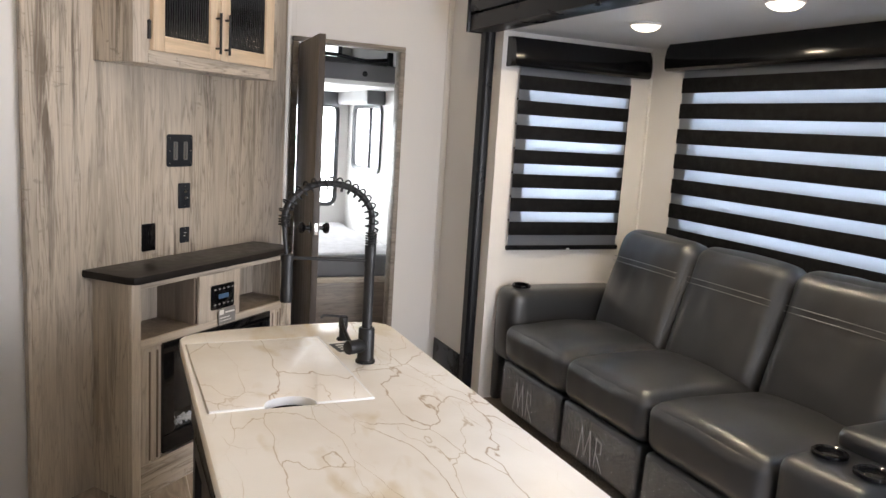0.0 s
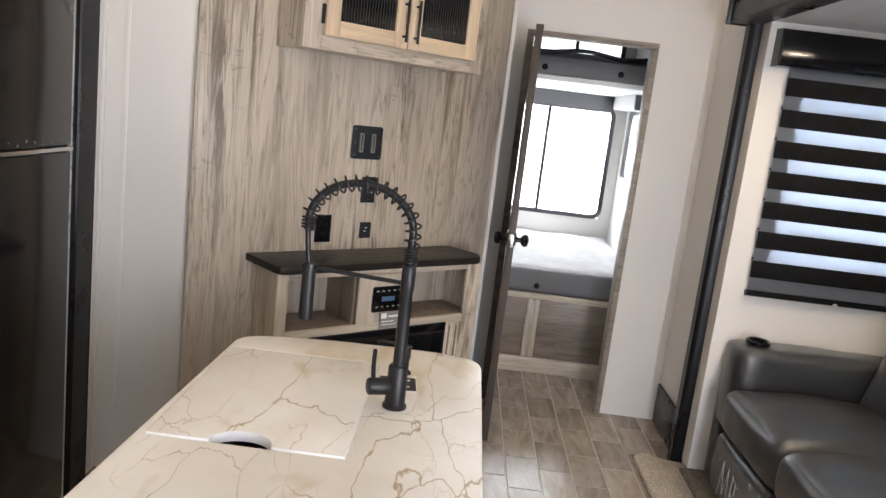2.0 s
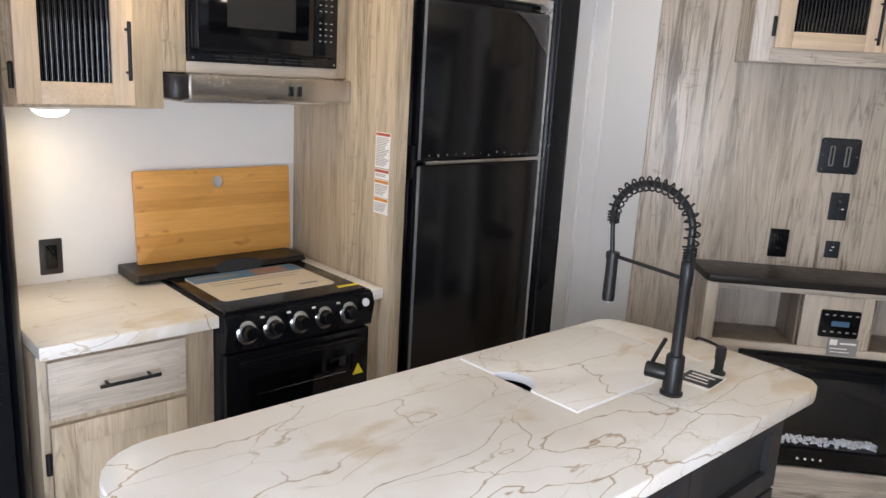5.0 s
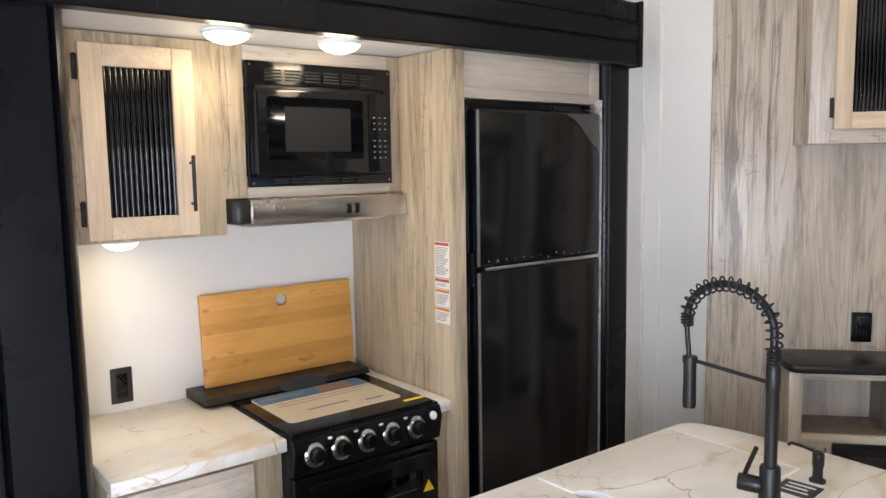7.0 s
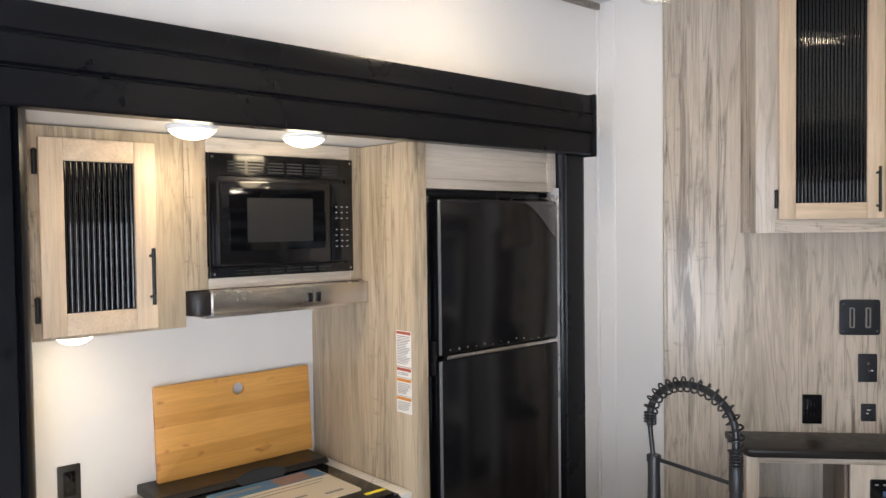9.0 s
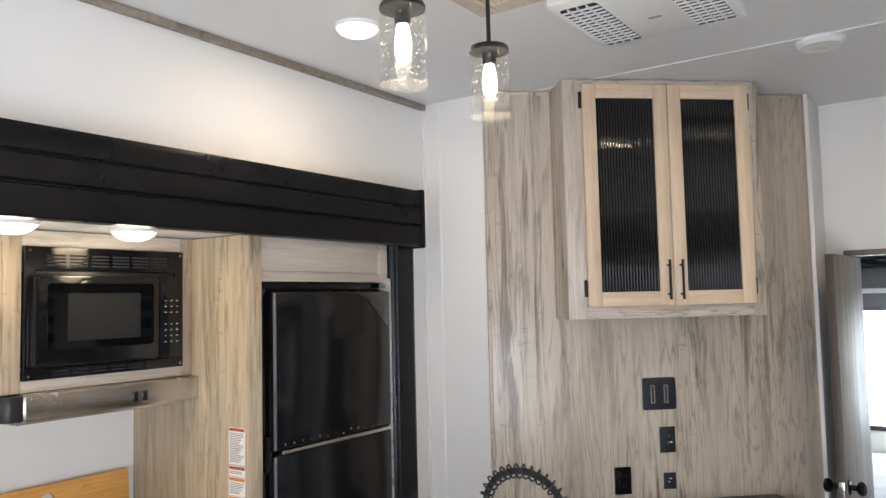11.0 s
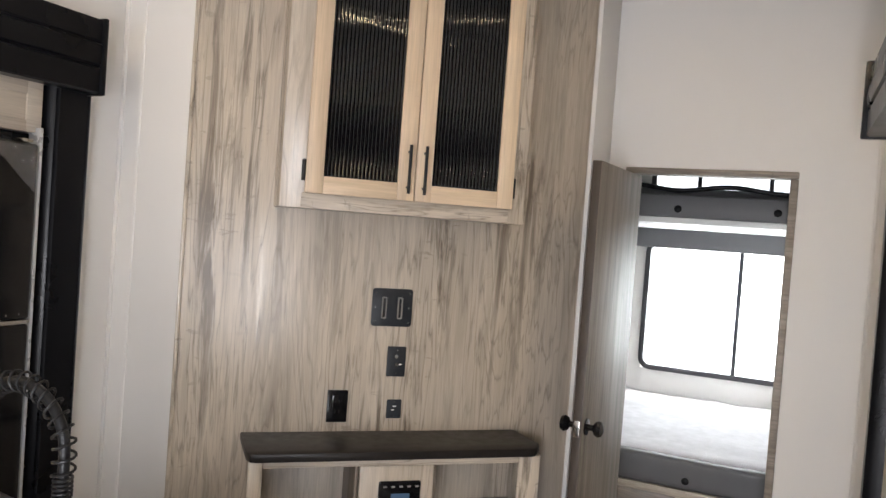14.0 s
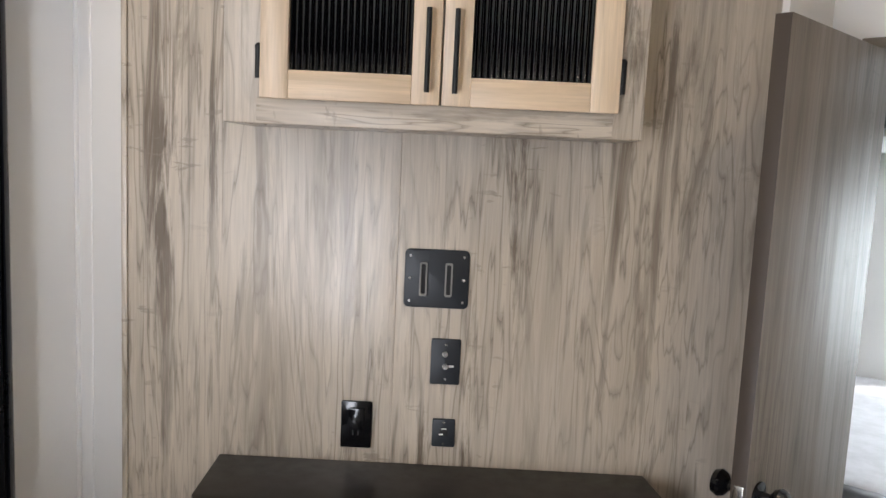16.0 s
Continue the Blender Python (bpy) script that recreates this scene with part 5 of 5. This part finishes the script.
d1 = fridge_door(1.306, 1.848)
d2 = fridge_door(0.10, 1.292)
part("handle_strip", box(1.085, 1.108, 3.195, 3.794, 1.2925, 1.3055, 0.003), M_chrome, d1, "silver handle strip")
for hy, hz, hh in ((3.150, 1.30, 0.12),):
    part("hinge", box(1.066, 1.092, hy - 0.014, hy + 0.014, hz - hh / 2, hz + hh / 2, 0.005), M_blackgloss, fr)
part("hinge_cap", box(1.03, 1.090, 3.745, 3.785, 1.850, 1.862, 0.003), M_chrome, fr, "steel top hinge")
rng = random.Random(11)
bm = bmesh.new()
for i in range(14):
    y = 3.215 + 0.042 * i
    bmesh.ops.create_uvsphere(bm, u_segments=8, v_segments=5, radius=rng.uniform(0.002, 0.0045), matrix=pose(1.1005, y, 1.318 + rng.uniform(0, 0.012)) @ Matrix.Diagonal((0.25, 1, 1, 1)))
part("film_bubbles", bm, M_print, d1, "small bubbles under the film")["kind"] = "stuff"
bm = bmesh.new()
nx, nz = 14, 10
grid = [[None] * (nz + 1) for _ in range(nx + 1)]
for i in range(nx + 1):
    for j in range(nz + 1):
        u, w = i / nx, j / nz
        y = 3.792 - 0.20 * u * (1 - 0.35 * w)
        z = 1.842 - 0.150 * w * (1 - 0.8 * u)
        grid[i][j] = bm.verts.new((1.103 + 0.010 * abs(noise.noise((y * 30, z * 30, 1.0))), y, z))
for i in range(nx):
    for j in range(nz):
        bm.faces.new((grid[i][j], grid[i + 1][j], grid[i + 1][j + 1], grid[i][j + 1]))
part("loose_film", bm, M_film, d1, "loose crinkled corner of clear film")

for z0, z1, ink in ((1.279, 1.400, M_red), (1.241, 1.275, M_red), (1.178, 1.238, M_orange), (1.119, 1.175, M_orange)):
    s = thing("warning_label", 1.0, 3.058, z0, "white warning label with a coloured heading on the wood panel", "label", "warning labels by the stove")
    part("paper", box(0.997, 1.077, 3.0580, 3.0594, z0, z1, 0), M_paper, s)
    part("heading", box(0.999, 1.075, 3.0574, 3.0580, z1 - 0.012, z1 - 0.002, 0), ink, s, "coloured heading bar")
    bm = bmesh.new()
    z = z1 - 0.020
    while z > z0 + 0.004:
        box(1.002, 1.070 - 0.010 * (int(z * 1000) % 3), 3.0575, 3.0580, z, z + 0.0022, 0, bm=bm)
        z -= 0.0055
    part("text_lines", bm, M_print, s, "grey lines of small print")

kb = thing("base_cabinet", 0.8, 2.2, 0, "greige wood base cabinet with drawer and door", "cabinet")
part("body", box(0.452, 1.020, 1.952, 2.448, 0.0, 0.820, 0.002), M_wood_warmlit, kb)
dr = part("drawer_front", box(1.0205, 1.040, 1.975, 2.352, 0.640, 0.805, 0.003), M_woody, kb)
part("drawer_panel", box(1.0405, 1.043, 1.995, 2.332, 0.662, 0.783, 0.002), M_woody, dr)
bm = cyl((1.075, 2.095, 0.722), (1.075, 2.262, 0.722), 0.0055, seg=14)
for hy in (2.12, 2.237):
    cyl((1.042, hy, 0.722), (1.075, hy, 0.722), 0.0045, seg=12, bm=bm)
part("handle", bm, M_blackmatte, dr, "slim black bar handle")
dd = part("door", boxes((1.0205, 1.040, 1.975, 2.035, 0.03, 0.618), (1.0205, 1.040, 2.292, 2.352, 0.03, 0.618), (1.0205, 1.0395, 2.035, 2.292, 0.03, 0.09), (1.0205, 1.0395, 2.035, 2.292, 0.555, 0.618), r=0.002), M_wood_warmlit, kb)
part("door_panel", box(1.0205, 1.028, 2.035, 2.292, 0.09, 0.555, 0.001), M_wood_warmlit, dd)
part("hinge", cyl((1.032, 1.966, 0.48), (1.032, 1.966, 0.54), 0.008, seg=12), M_blackmatte, dd, "black hinge")
cy = tagged(new("kitchen_worktop", finish("kitchen_worktop", box(0.452, 1.062, 1.952, 2.449, 0.821, 0.860, 0.005), M_marble)), "cream marble-look laminate worktop beside the stove", "worktop")
strip = thing("worktop_end_strip", 0.8, 3.03, 0.82, "narrow cream worktop strip between stove and panel", "worktop")
part("top", box(0.452, 1.075, 3.006, 3.058, 0.821, 0.860, 0.004), M_marble, strip)
part("filler_panel", box(1.02, 1.05, 3.008, 3.058, 0.0, 0.8205, 0.002), M_wood_warmlit, strip)

# ---- stove ----
sv = thing("gas_stove", 0.8, 2.73, 0, "black built-in gas stove with glass lid closed", "stove")
part("body", box(0.50, 1.045, 2.4525, 3.003, 0.02, 0.800, 0.003), M_blackmatte, sv)
part("cooktop", box(0.470, 1.075, 2.4525, 3.003, 0.800, 0.864, 0.004), M_black, sv)
part("lid", box(0.632, 1.078, 2.458, 2.978, 0.8645, 0.876, 0.004), M_blackgloss, sv, "black glass lid")
part("rear_riser", prism([(0.455, 0.862), (0.628, 0.866), (0.652, 0.878), (0.636, 0.893), (0.455, 0.893)], 2.362, 3.000, 0, hm), M_shelf, sv, "dark rear vent riser")
cp = part("control_panel", prism([(1.040, 0.738), (1.082, 0.743), (1.098, 0.822), (1.085, 0.856), (1.040, 0.862)], 2.455, 3.001, 0, hm), M_black, sv)
for ky in (2.522, 2.613, 2.707, 2.800, 2.896):
    kmx = Matrix.Translation((1.092, ky, 0.803)) @ pose(0, 0, 0, 0, 80, 0)
    kn = part("knob", lathe([(0.026, 0.004), (0.025, 0.014), (0.021, 0.034), (0.018, 0.038), (0.0, 0.038)], kmx, 22), M_blackgloss, cp)
    part("knob_ring", lathe([(0.0365, -0.002), (0.0365, 0.006), (0.027, 0.012)], kmx, 24), M_knobring, kn, "chrome ring")
part("igniter_button", lathe([(0.014, 0), (0.014, 0.006), (0, 0.008)], Matrix.Translation((1.093, 2.965, 0.828)) @ pose(0, 0, 0, 0, 80, 0), 16), M_white, cp, "white igniter button")
bm = bmesh.new()
for ky in (2.575, 2.668, 2.76, 2.855):
    box(1.090, 1.0945, ky - 0.006, ky + 0.006, 0.840, 0.846, 0, bm=bm)
part("markings", bm, M_paper, cp, "small white markings")["kind"] = "stuff"
ov = part("oven_door", box(1.046, 1.080, 2.460, 2.996, 0.21, 0.732, 0.006), M_blackgloss, sv)
part("oven_window", box(1.0802, 1.082, 2.535, 2.93, 0.36, 0.645, 0.001), M_darkglass, ov, "dark oven window")
part("oven_rack", tube([(1.0830, 2.56 + 0.02 * i, 0.585 + 0.0018 * (i % 2)) for i in range(18)], 0.0018, 6), M_chrome, ov, "chrome rack glimpsed through the glass")
part("door_handle", box(1.080, 1.104, 2.50, 2.96, 0.692, 0.714, 0.008), M_blackgloss, ov)
part("warning_triangle", prism([(2.930, 0.565), (2.975, 0.565), (2.9525, 0.605)], 1.0803, 1.0812, 0, Matrix(((0, 0, 1, 0), (1, 0, 0, 0), (0, 1, 0, 0), (0, 0, 0, 1)))), M_yellow, ov, "yellow warning triangle")
bk = thing("stove_booklet", 0.8, 2.73, 0.8765, "cream and blue instruction sheet lying on the stove lid", "leaflet")
part("sheet", prism(rounded(0.685, 0.99, 2.497, 2.917, 0.02, 3), 0.8765, 0.8785, 0), plain("cream_sheet", (0.55, 0.48, 0.37), 0.45, vary=0.12, scale=12), bk)
part("blue_header", box(0.685, 0.772, 2.502, 2.912, 0.8786, 0.8792, 0), M_blue, bk, "blue printed header")
part("picture", box(0.692, 0.765, 2.73, 2.86, 0.8793, 0.8797, 0), plain("food_picture", (0.22, 0.13, 0.11), 0.5, vary=0.9, scale=60), bk, "small food photograph")
part("text_lines", boxes((0.795, 0.800, 2.54, 2.88, 0.8786, 0.8791), (0.820, 0.825, 2.54, 2.86, 0.8786, 0.8791), (0.90, 0.912, 2.60, 2.75, 0.8786, 0.8791), (0.93, 0.945, 2.80, 2.87, 0.8786, 0.8791), (0.715, 0.735, 2.52, 2.68, 0.8793, 0.8797), r=0), M_print, bk, "dark printed lines")
lf = thing("oval_leaflet", 0.53, 2.70, 0.905, "dark oval hang tag on the stove riser", "tag")
part("card", prism([(2.72 + 0.095 * math.cos(2 * math.pi * i / 26), 0.030 * math.sin(2 * math.pi * i / 26)) for i in range(26)], 0, 0.002, 0, Matrix.Translation((0.655, 0, 0.888)) @ Matrix(((0, 0.55, 0.8, 0), (1, 0, 0, 0), (0, -0.8, 0.55, 0), (0, 0, 0, 1)))), M_plate, lf)
ys = thing("yellow_sticker", 1.03, 2.92, 0.8765, "small yellow sticker on the stove lid", "sticker")
part("paper", box(1.02, 1.038, 2.895, 2.975, 0.8762, 0.8770, 0), M_yellow, ys)

cb = thing("cutting_board", 0.48, 2.70, 0.912, "bamboo cutting board leaning on the backsplash", "cutting board")
cm = Matrix.Translation((0.502, 0, 0.894)) @ pose(0, 0, 0, 0, -4, 0) @ Matrix(((0, 0, 1, 0), (1, 0, 0, 0), (0, 1, 0, 0), (0, 0, 0, 1)))
hole = [(2.722 + 0.022 * math.cos(2 * math.pi * i / 28), 0.277 + 0.022 * math.sin(2 * math.pi * i / 28)) for i in range(28)]
part("board", plate(rounded(2.413, 3.018, 0.0, 0.326, 0.006, 3), [hole], -0.008, 0.008, 0.0015, cm), M_bamboo, cb)
ko = thing("power_outlet", 0.452, 2.15, 0.886, "brushed black double power outlet on the backsplash", "power outlet")
om = facing(0.4505, 2.150, 0.946, "+x")
part("plate", prism(rounded(-0.035, 0.035, -0.060, 0.060, 0.004, 3), 0, 0.006, 0.002, om), plain("brushed_dark_plate", (0.05, 0.047, 0.043), 0.35, 0.6), ko)
part("insert", prism(rounded(-0.018, 0.018, -0.040, 0.040, 0.004, 3), 0.006, 0.009, 0.001, om), M_blackgloss, ko)
bm = bmesh.new()
for oz in (-0.018, 0.018):
    for ox in (-0.006, 0.006):
        box(ox - 0.0014, ox + 0.0014, oz - 0.005, oz + 0.005, 0.0088, 0.0096, 0, bm=bm)
part("slots", bm, M_darkslot, ko, m=om)["kind"] = "stuff"


# ---- lamps ----
def puck(x, y, z, r, label, group, rim=M_white):
    p = thing("puck_light", x, y, z, label, "ceiling light", group)
    part("rim", lathe([(r, 0), (r, -0.008), (r * 0.94, -0.013), (r * 0.90, -0.012), (r * 0.9, 0.0)], pose(x, y, z), 32), rim, p)
    ln = part("lens", lathe([(r * 0.92, -0.010), (r * 0.82, -0.020), (r * 0.6, -0.030), (r * 0.3, -0.036), (0.0, -0.038)], pose(x, y, z), 32), M_led, p, "glowing warm lens")
    ln.visible_shadow = False
    return p


for lx, ly in ((0.99, 2.35), (0.99, 2.71)):
    puck(lx, ly, 2.0425, 0.070, "lit round puck light in the kitchen slide-out ceiling", "kitchen puck lights")
puck(0.66, 2.12, 1.4545, 0.058, "lit puck light under the upper cabinet", "kitchen puck lights")
for lx, ly in ((3.88, 4.06), (3.86, 3.25)):
    puck(lx, ly, 2.0745, 0.072, "lit round puck light in the sofa slide-out ceiling", "sofa puck lights")
for lx, ly in ((1.444, 3.226), (3.107, 4.369)):
    puck(lx, ly, ZC - 0.0005, 0.075, "lit round ceiling puck light", "main ceiling puck lights")
det = thing("ceiling_vent_cap", 2.662, 4.375, ZC, "round white plastic ceiling vent cap", "vent")
part("rim", lathe([(0.083, 0), (0.083, -0.012), (0.070, -0.026), (0.055, -0.024)], pose(2.662, 4.375, ZC), 32), M_white, det)
part("disc", lathe([(0.055, -0.022), (0.03, -0.026), (0.0, -0.027)], pose(2.662, 4.375, ZC), 32), M_wall, det)

mt = thing("pendant_mount", 2.11, 2.8, 2.68, "framed greige wood ceiling board carrying the pendants", "ceiling board")
part("frame", ring_frame([(1.870, 2.10), (2.36, 2.10), (2.36, 3.316), (1.870, 3.316)], [(1.930, 2.16), (2.30, 2.16), (2.30, 3.256), (1.930, 3.256)], 2.672, ZC - 0.0005), M_woody, mt)
part("field", box(1.930, 2.30, 2.16, 3.256, 2.690, ZC - 0.001, 0), M_dark_wood, mt)


def seeded():
    """Thin clear glass with small bubbles: see-through, glossier towards its edges."""
    m = bpy.data.materials.new("seeded_glass")
    m.use_nodes = True
    n, l = m.node_tree.nodes, m.node_tree.links
    n.remove(n["Principled BSDF"])
    tr, gl, mx, lw, b = n.new("ShaderNodeBsdfTransparent"), n.new("ShaderNodeBsdfGlossy"), n.new("ShaderNodeMixShader"), n.new("ShaderNodeLayerWeight"), n.new("ShaderNodeBump")
    tr.inputs[0].default_value = (0.985, 0.985, 0.98, 1)
    gl.inputs["Roughness"].default_value = 0.05
    v = n.new("ShaderNodeTexVoronoi")
    v.inputs["Scale"].default_value = 110
    l.new(tex(m), v.inputs["Vector"])
    b.inputs["Strength"].default_value, b.inputs["Distance"].default_value = 0.9, 0.005
    l.new(ramp(m, v.outputs["Distance"], (0.10, 1.0), (0.24, 0.0)), b.inputs["Height"])
    l.new(b.outputs[0], gl.inputs["Normal"])
    lw.inputs["Blend"].default_value = 0.25
    l.new(ramp(m, lw.outputs["Facing"], (0.0, 0.03), (0.6, 0.06), (0.85, 0.22), (1.0, 0.7)), mx.inputs[0])
    l.new(tr.outputs[0], mx.inputs[1])
    l.new(gl.outputs[0], mx.inputs[2])
    seed, seeds = n.new("ShaderNodeBsdfTranslucent"), n.new("ShaderNodeMixShader")
    l.new(ramp(m, v.outputs["Distance"], (0.13, 0.65), (0.20, 0.0)), seeds.inputs[0])
    l.new(mx.outputs[0], seeds.inputs[1])
    l.new(seed.outputs[0], seeds.inputs[2])
    l.new(seeds.outputs[0], n["Material Output"].inputs[0])
    return m


M_seeded = seeded()


def cut_edge():
    """Ground edge of the glass, which gathers the bulb's light."""
    m = bpy.data.materials.new("ground_glass_edge")
    m.use_nodes = True
    n, l = m.node_tree.nodes, m.node_tree.links
    n.remove(n["Principled BSDF"])
    tr, gl, mx = n.new("ShaderNodeBsdfTransparent"), n.new("ShaderNodeBsdfTranslucent"), n.new("ShaderNodeMixShader")
    gl.inputs[0].default_value = (0.95, 0.94, 0.92, 1)
    mx.inputs[0].default_value = 0.03
    l.new(tr.outputs[0], mx.inputs[1])
    l.new(gl.outputs[0], mx.inputs[2])
    l.new(mx.outputs[0], n["Material Output"].inputs[0])
    return m


M_glassedge = cut_edge()


def pendant(x, y):
    p = thing("pendant_lamp", x, y, 2.27, "lit pendant lamp with a seeded glass cylinder shade", "pendant lamp", "pendants above the island")
    m = pose(x, y, -0.02)
    part("rod", cyl((x, y, 2.42), (x, y, 2.69), 0.0055, seg=12), M_blackmatte, p)
    part("canopy", lathe([(0.058, 2.6895), (0.058, 2.675), (0.02, 2.668), (0.0, 2.668)], pose(x, y, 0), 28), M_blackmatte, p)
    part("cap", lathe([(0.0, 2.452), (0.046, 2.450), (0.049, 2.444), (0.049, 2.437), (0.018, 2.434), (0.017, 2.405), (0.0, 2.405)], m, 30), M_blackmatte, p)
    sh = part("shade", lathe([(0.0475, 2.444), (0.0475, 2.274), (0.0495, 2.272), (0.0505, 2.276), (0.0505, 2.444)], m, 36), M_seeded, p, "seeded clear glass shade")
    sh.visible_shadow = False
    rim = part("rim", lathe([(0.0470, 2.2765), (0.0480, 2.2715), (0.0495, 2.2705), (0.0510, 2.2715), (0.0512, 2.2765)], m, 36), M_glassedge, sh, "bright ground rim of the glass")
    rim.visible_shadow = False
    bl = part("bulb", lathe([(0.011, 2.408), (0.014, 2.395), (0.018, 2.365), (0.0165, 2.338), (0.009, 2.322), (0.0, 2.318)], m, 20), M_bulb, p, "glowing warm bulb")
    bl.visible_shadow = False
    return p


pendant(2.112, 2.602)
pendant(2.112, 2.951)

# ---- ceiling air conditioner ----
ac = thing("ceiling_air_conditioner", 2.26, 3.67, ZC, "white ceiling air conditioner grille with two louvred inlets", "air conditioner")
AX0, AX1, AY0, AY1 = 2.015, 2.507, 3.425, 3.905
AM = Matrix(((1, 0, 0, 0.027), (0, 1, 0, -0.036), (0, 0, -1, ZC), (0, 0, 0, 1)))
part("housing", prism(rounded(AX0, AX1, AY0, AY1, 0.03, 5), 0.0, 0.038, 0.014, AM), M_white, ac)
for x0, x1 in ((2.045, 2.165), (2.355, 2.475)):
    gr = part("inlet", prism(rounded(x0, x1, 3.475, 3.865, 0.012, 4), 0.0375, 0.0392, 0, AM), M_darkslot, ac, "dark inlet opening")
    n = 14
    for i in range(1, n):
        y = 3.475 + 0.39 * i / n
        part("slat", box(x0, x1, y - 0.0042, y + 0.0042, 0.038, 0.0425, 0), M_white, gr, m=AM)
    for k in (0.25, 0.5, 0.75):
        part("rib", box(x0 + (x1 - x0) * k - 0.002, x0 + (x1 - x0) * k + 0.002, 3.475, 3.865, 0.038, 0.0450, 0), M_white, gr, m=AM)
part("maker_mark", box(2.245, 2.285, 3.70, 3.712, 0.0378, 0.0395, 0.001), M_print, ac, "small grey emblem", AM)
for i in range(12):
    part("louvre_fin", box(2.06 + i * 0.034, 2.085 + i * 0.034, 3.893, 3.909, 0.006, 0.024, 0.003), M_white, ac, m=AM)
    part("louvre_fin", box(2.06 + i * 0.034, 2.085 + i * 0.034, 3.421, 3.437, 0.006, 0.024, 0.003), M_white, ac, m=AM)

fan = thing("ceiling_fan_hub", 3.12, 3.98, ZC, "white ceiling fan hub with a grey motor rim", "ceiling fan")
part("hub", lathe([(0.0, -0.05), (0.07, -0.05), (0.10, -0.035), (0.105, 0.0)], pose(3.13, 4.02, ZC), 32), M_white, fan)
part("motor_rim", lathe([(0.078, -0.047), (0.072, -0.056), (0.045, -0.058), (0.0, -0.058)], pose(3.13, 4.02, ZC), 32), M_grey_light, fan, "grey rim")
tg = thing("hang_tag", 2.99, 4.02, 2.56, "dark printed hang tag with a white wheel symbol", "tag")
tm = Matrix.Translation((3.005, 3.98, 2.645)) @ pose(0, 0, 0, 90, 0, 28)
part("card", box(-0.042, 0.042, -0.068, 0.068, -0.0008, 0.0008, 0), M_plate, tg, m=tm)
part("print_bar", boxes((-0.042, 0.042, 0.040, 0.044, 0.0008, 0.0014), (-0.042, 0.042, -0.048, -0.044, 0.0008, 0.0014), (-0.03, 0.0, 0.050, 0.058, 0.0008, 0.0014), r=0), M_paper, tg, m=tm)
part("wheel_symbol", ring_frame([(0.016 + 0.020 * math.cos(i * math.pi / 12), 0.004 + 0.020 * math.sin(i * math.pi / 12)) for i in range(24)], [(0.016 + 0.016 * math.cos(i * math.pi / 12), 0.004 + 0.016 * math.sin(i * math.pi / 12)) for i in range(24)], 0.0008, 0.0014, tm), M_paper, tg)
bm = bmesh.new()
for i in range(7):
    box(-0.038, -0.010, -0.034 + i * 0.010, -0.031 + i * 0.010, 0.0008, 0.0014, 0, bm=bm)
for i in range(6):
    a = i * math.pi / 3
    prism([(0.016 + 0.017 * math.cos(a - 0.08), 0.004 + 0.017 * math.sin(a - 0.08)), (0.016 + 0.017 * math.cos(a + 0.08), 0.004 + 0.017 * math.sin(a + 0.08)), (0.016, 0.004)], 0.0008, 0.0014, 0, None, bm)
part("text_lines", bm, M_paper, tg, m=tm)
part("cord", tube([(3.005, 3.99, 2.700), (3.02, 4.0, 2.712)], 0.0012, 5), M_blackmatte, tg)

# ---- carpet runner along the sofa slide ----
rug = []
for x, y in [(3.31, 1.8), (3.31, 4.86)] + arc(3.37, 4.87, 0.065, 180, 60, 6) + [(3.44, 4.90), (3.485, 4.89), (3.56, 4.88), (3.56, 1.8)]:
    rug.append((x, y))
cp = thing("carpet_edge", 3.42, 3.2, 0.0, "beige speckled carpet edge folded over the slide-out lip", "carpet")
part("pile", prism(rug, 0.001, 0.030, 0.010), M_carpet, cp)

# ---- floor ----
floor = structure("floor", boxes((XL - 0.1, XR + 0.1, -1.0, 7.66, -0.05, -0.0012), (0.39, XL - 0.1, 1.89, 4.0, -0.05, -0.0012), r=0), M_grout, "pale grout bed of the tiled floor")
TW, TL, GAP = 0.152, 0.305, 0.004
tile_mesh = finish("tile", box(GAP / 2, TW - GAP / 2, GAP / 2, TL - GAP / 2, -0.004, 0.0, 0.0018, 1), M_tile)
X0 = 2.681 - 11 * TW
rest = []
for c in range(18):
    x = X0 + c * TW
    y = 0.40 - 4 * TL + (c * 2 % 3) * TL / 3
    while y < 5.98:
        if XL - 0.02 < x < XR - 0.03:
            if x > 2.30 and y > 2.9:
                t = new("tile", tile_mesh)
                t.parent = floor
                t.location = (x, y, 0)
            else:
                rest.append((x, y))
        y += TL
bm = bmesh.new()
for x, y in rest:
    vs = [bm.verts.new((x + a, y + b, c)) for c in (-0.003, 0.0) for a, b in ((GAP / 2, GAP / 2), (TW - GAP / 2, GAP / 2), (TW - GAP / 2, TL - GAP / 2), (GAP / 2, TL - GAP / 2))]
    bm.faces.new(vs[4:])
    for i in range(4):
        bm.faces.new((vs[i], vs[(i + 1) % 4], vs[4 + (i + 1) % 4], vs[4 + i]))
far_tiles = part("tiles", bm, M_tile, floor)
far_tiles["kind"] = "stuff"
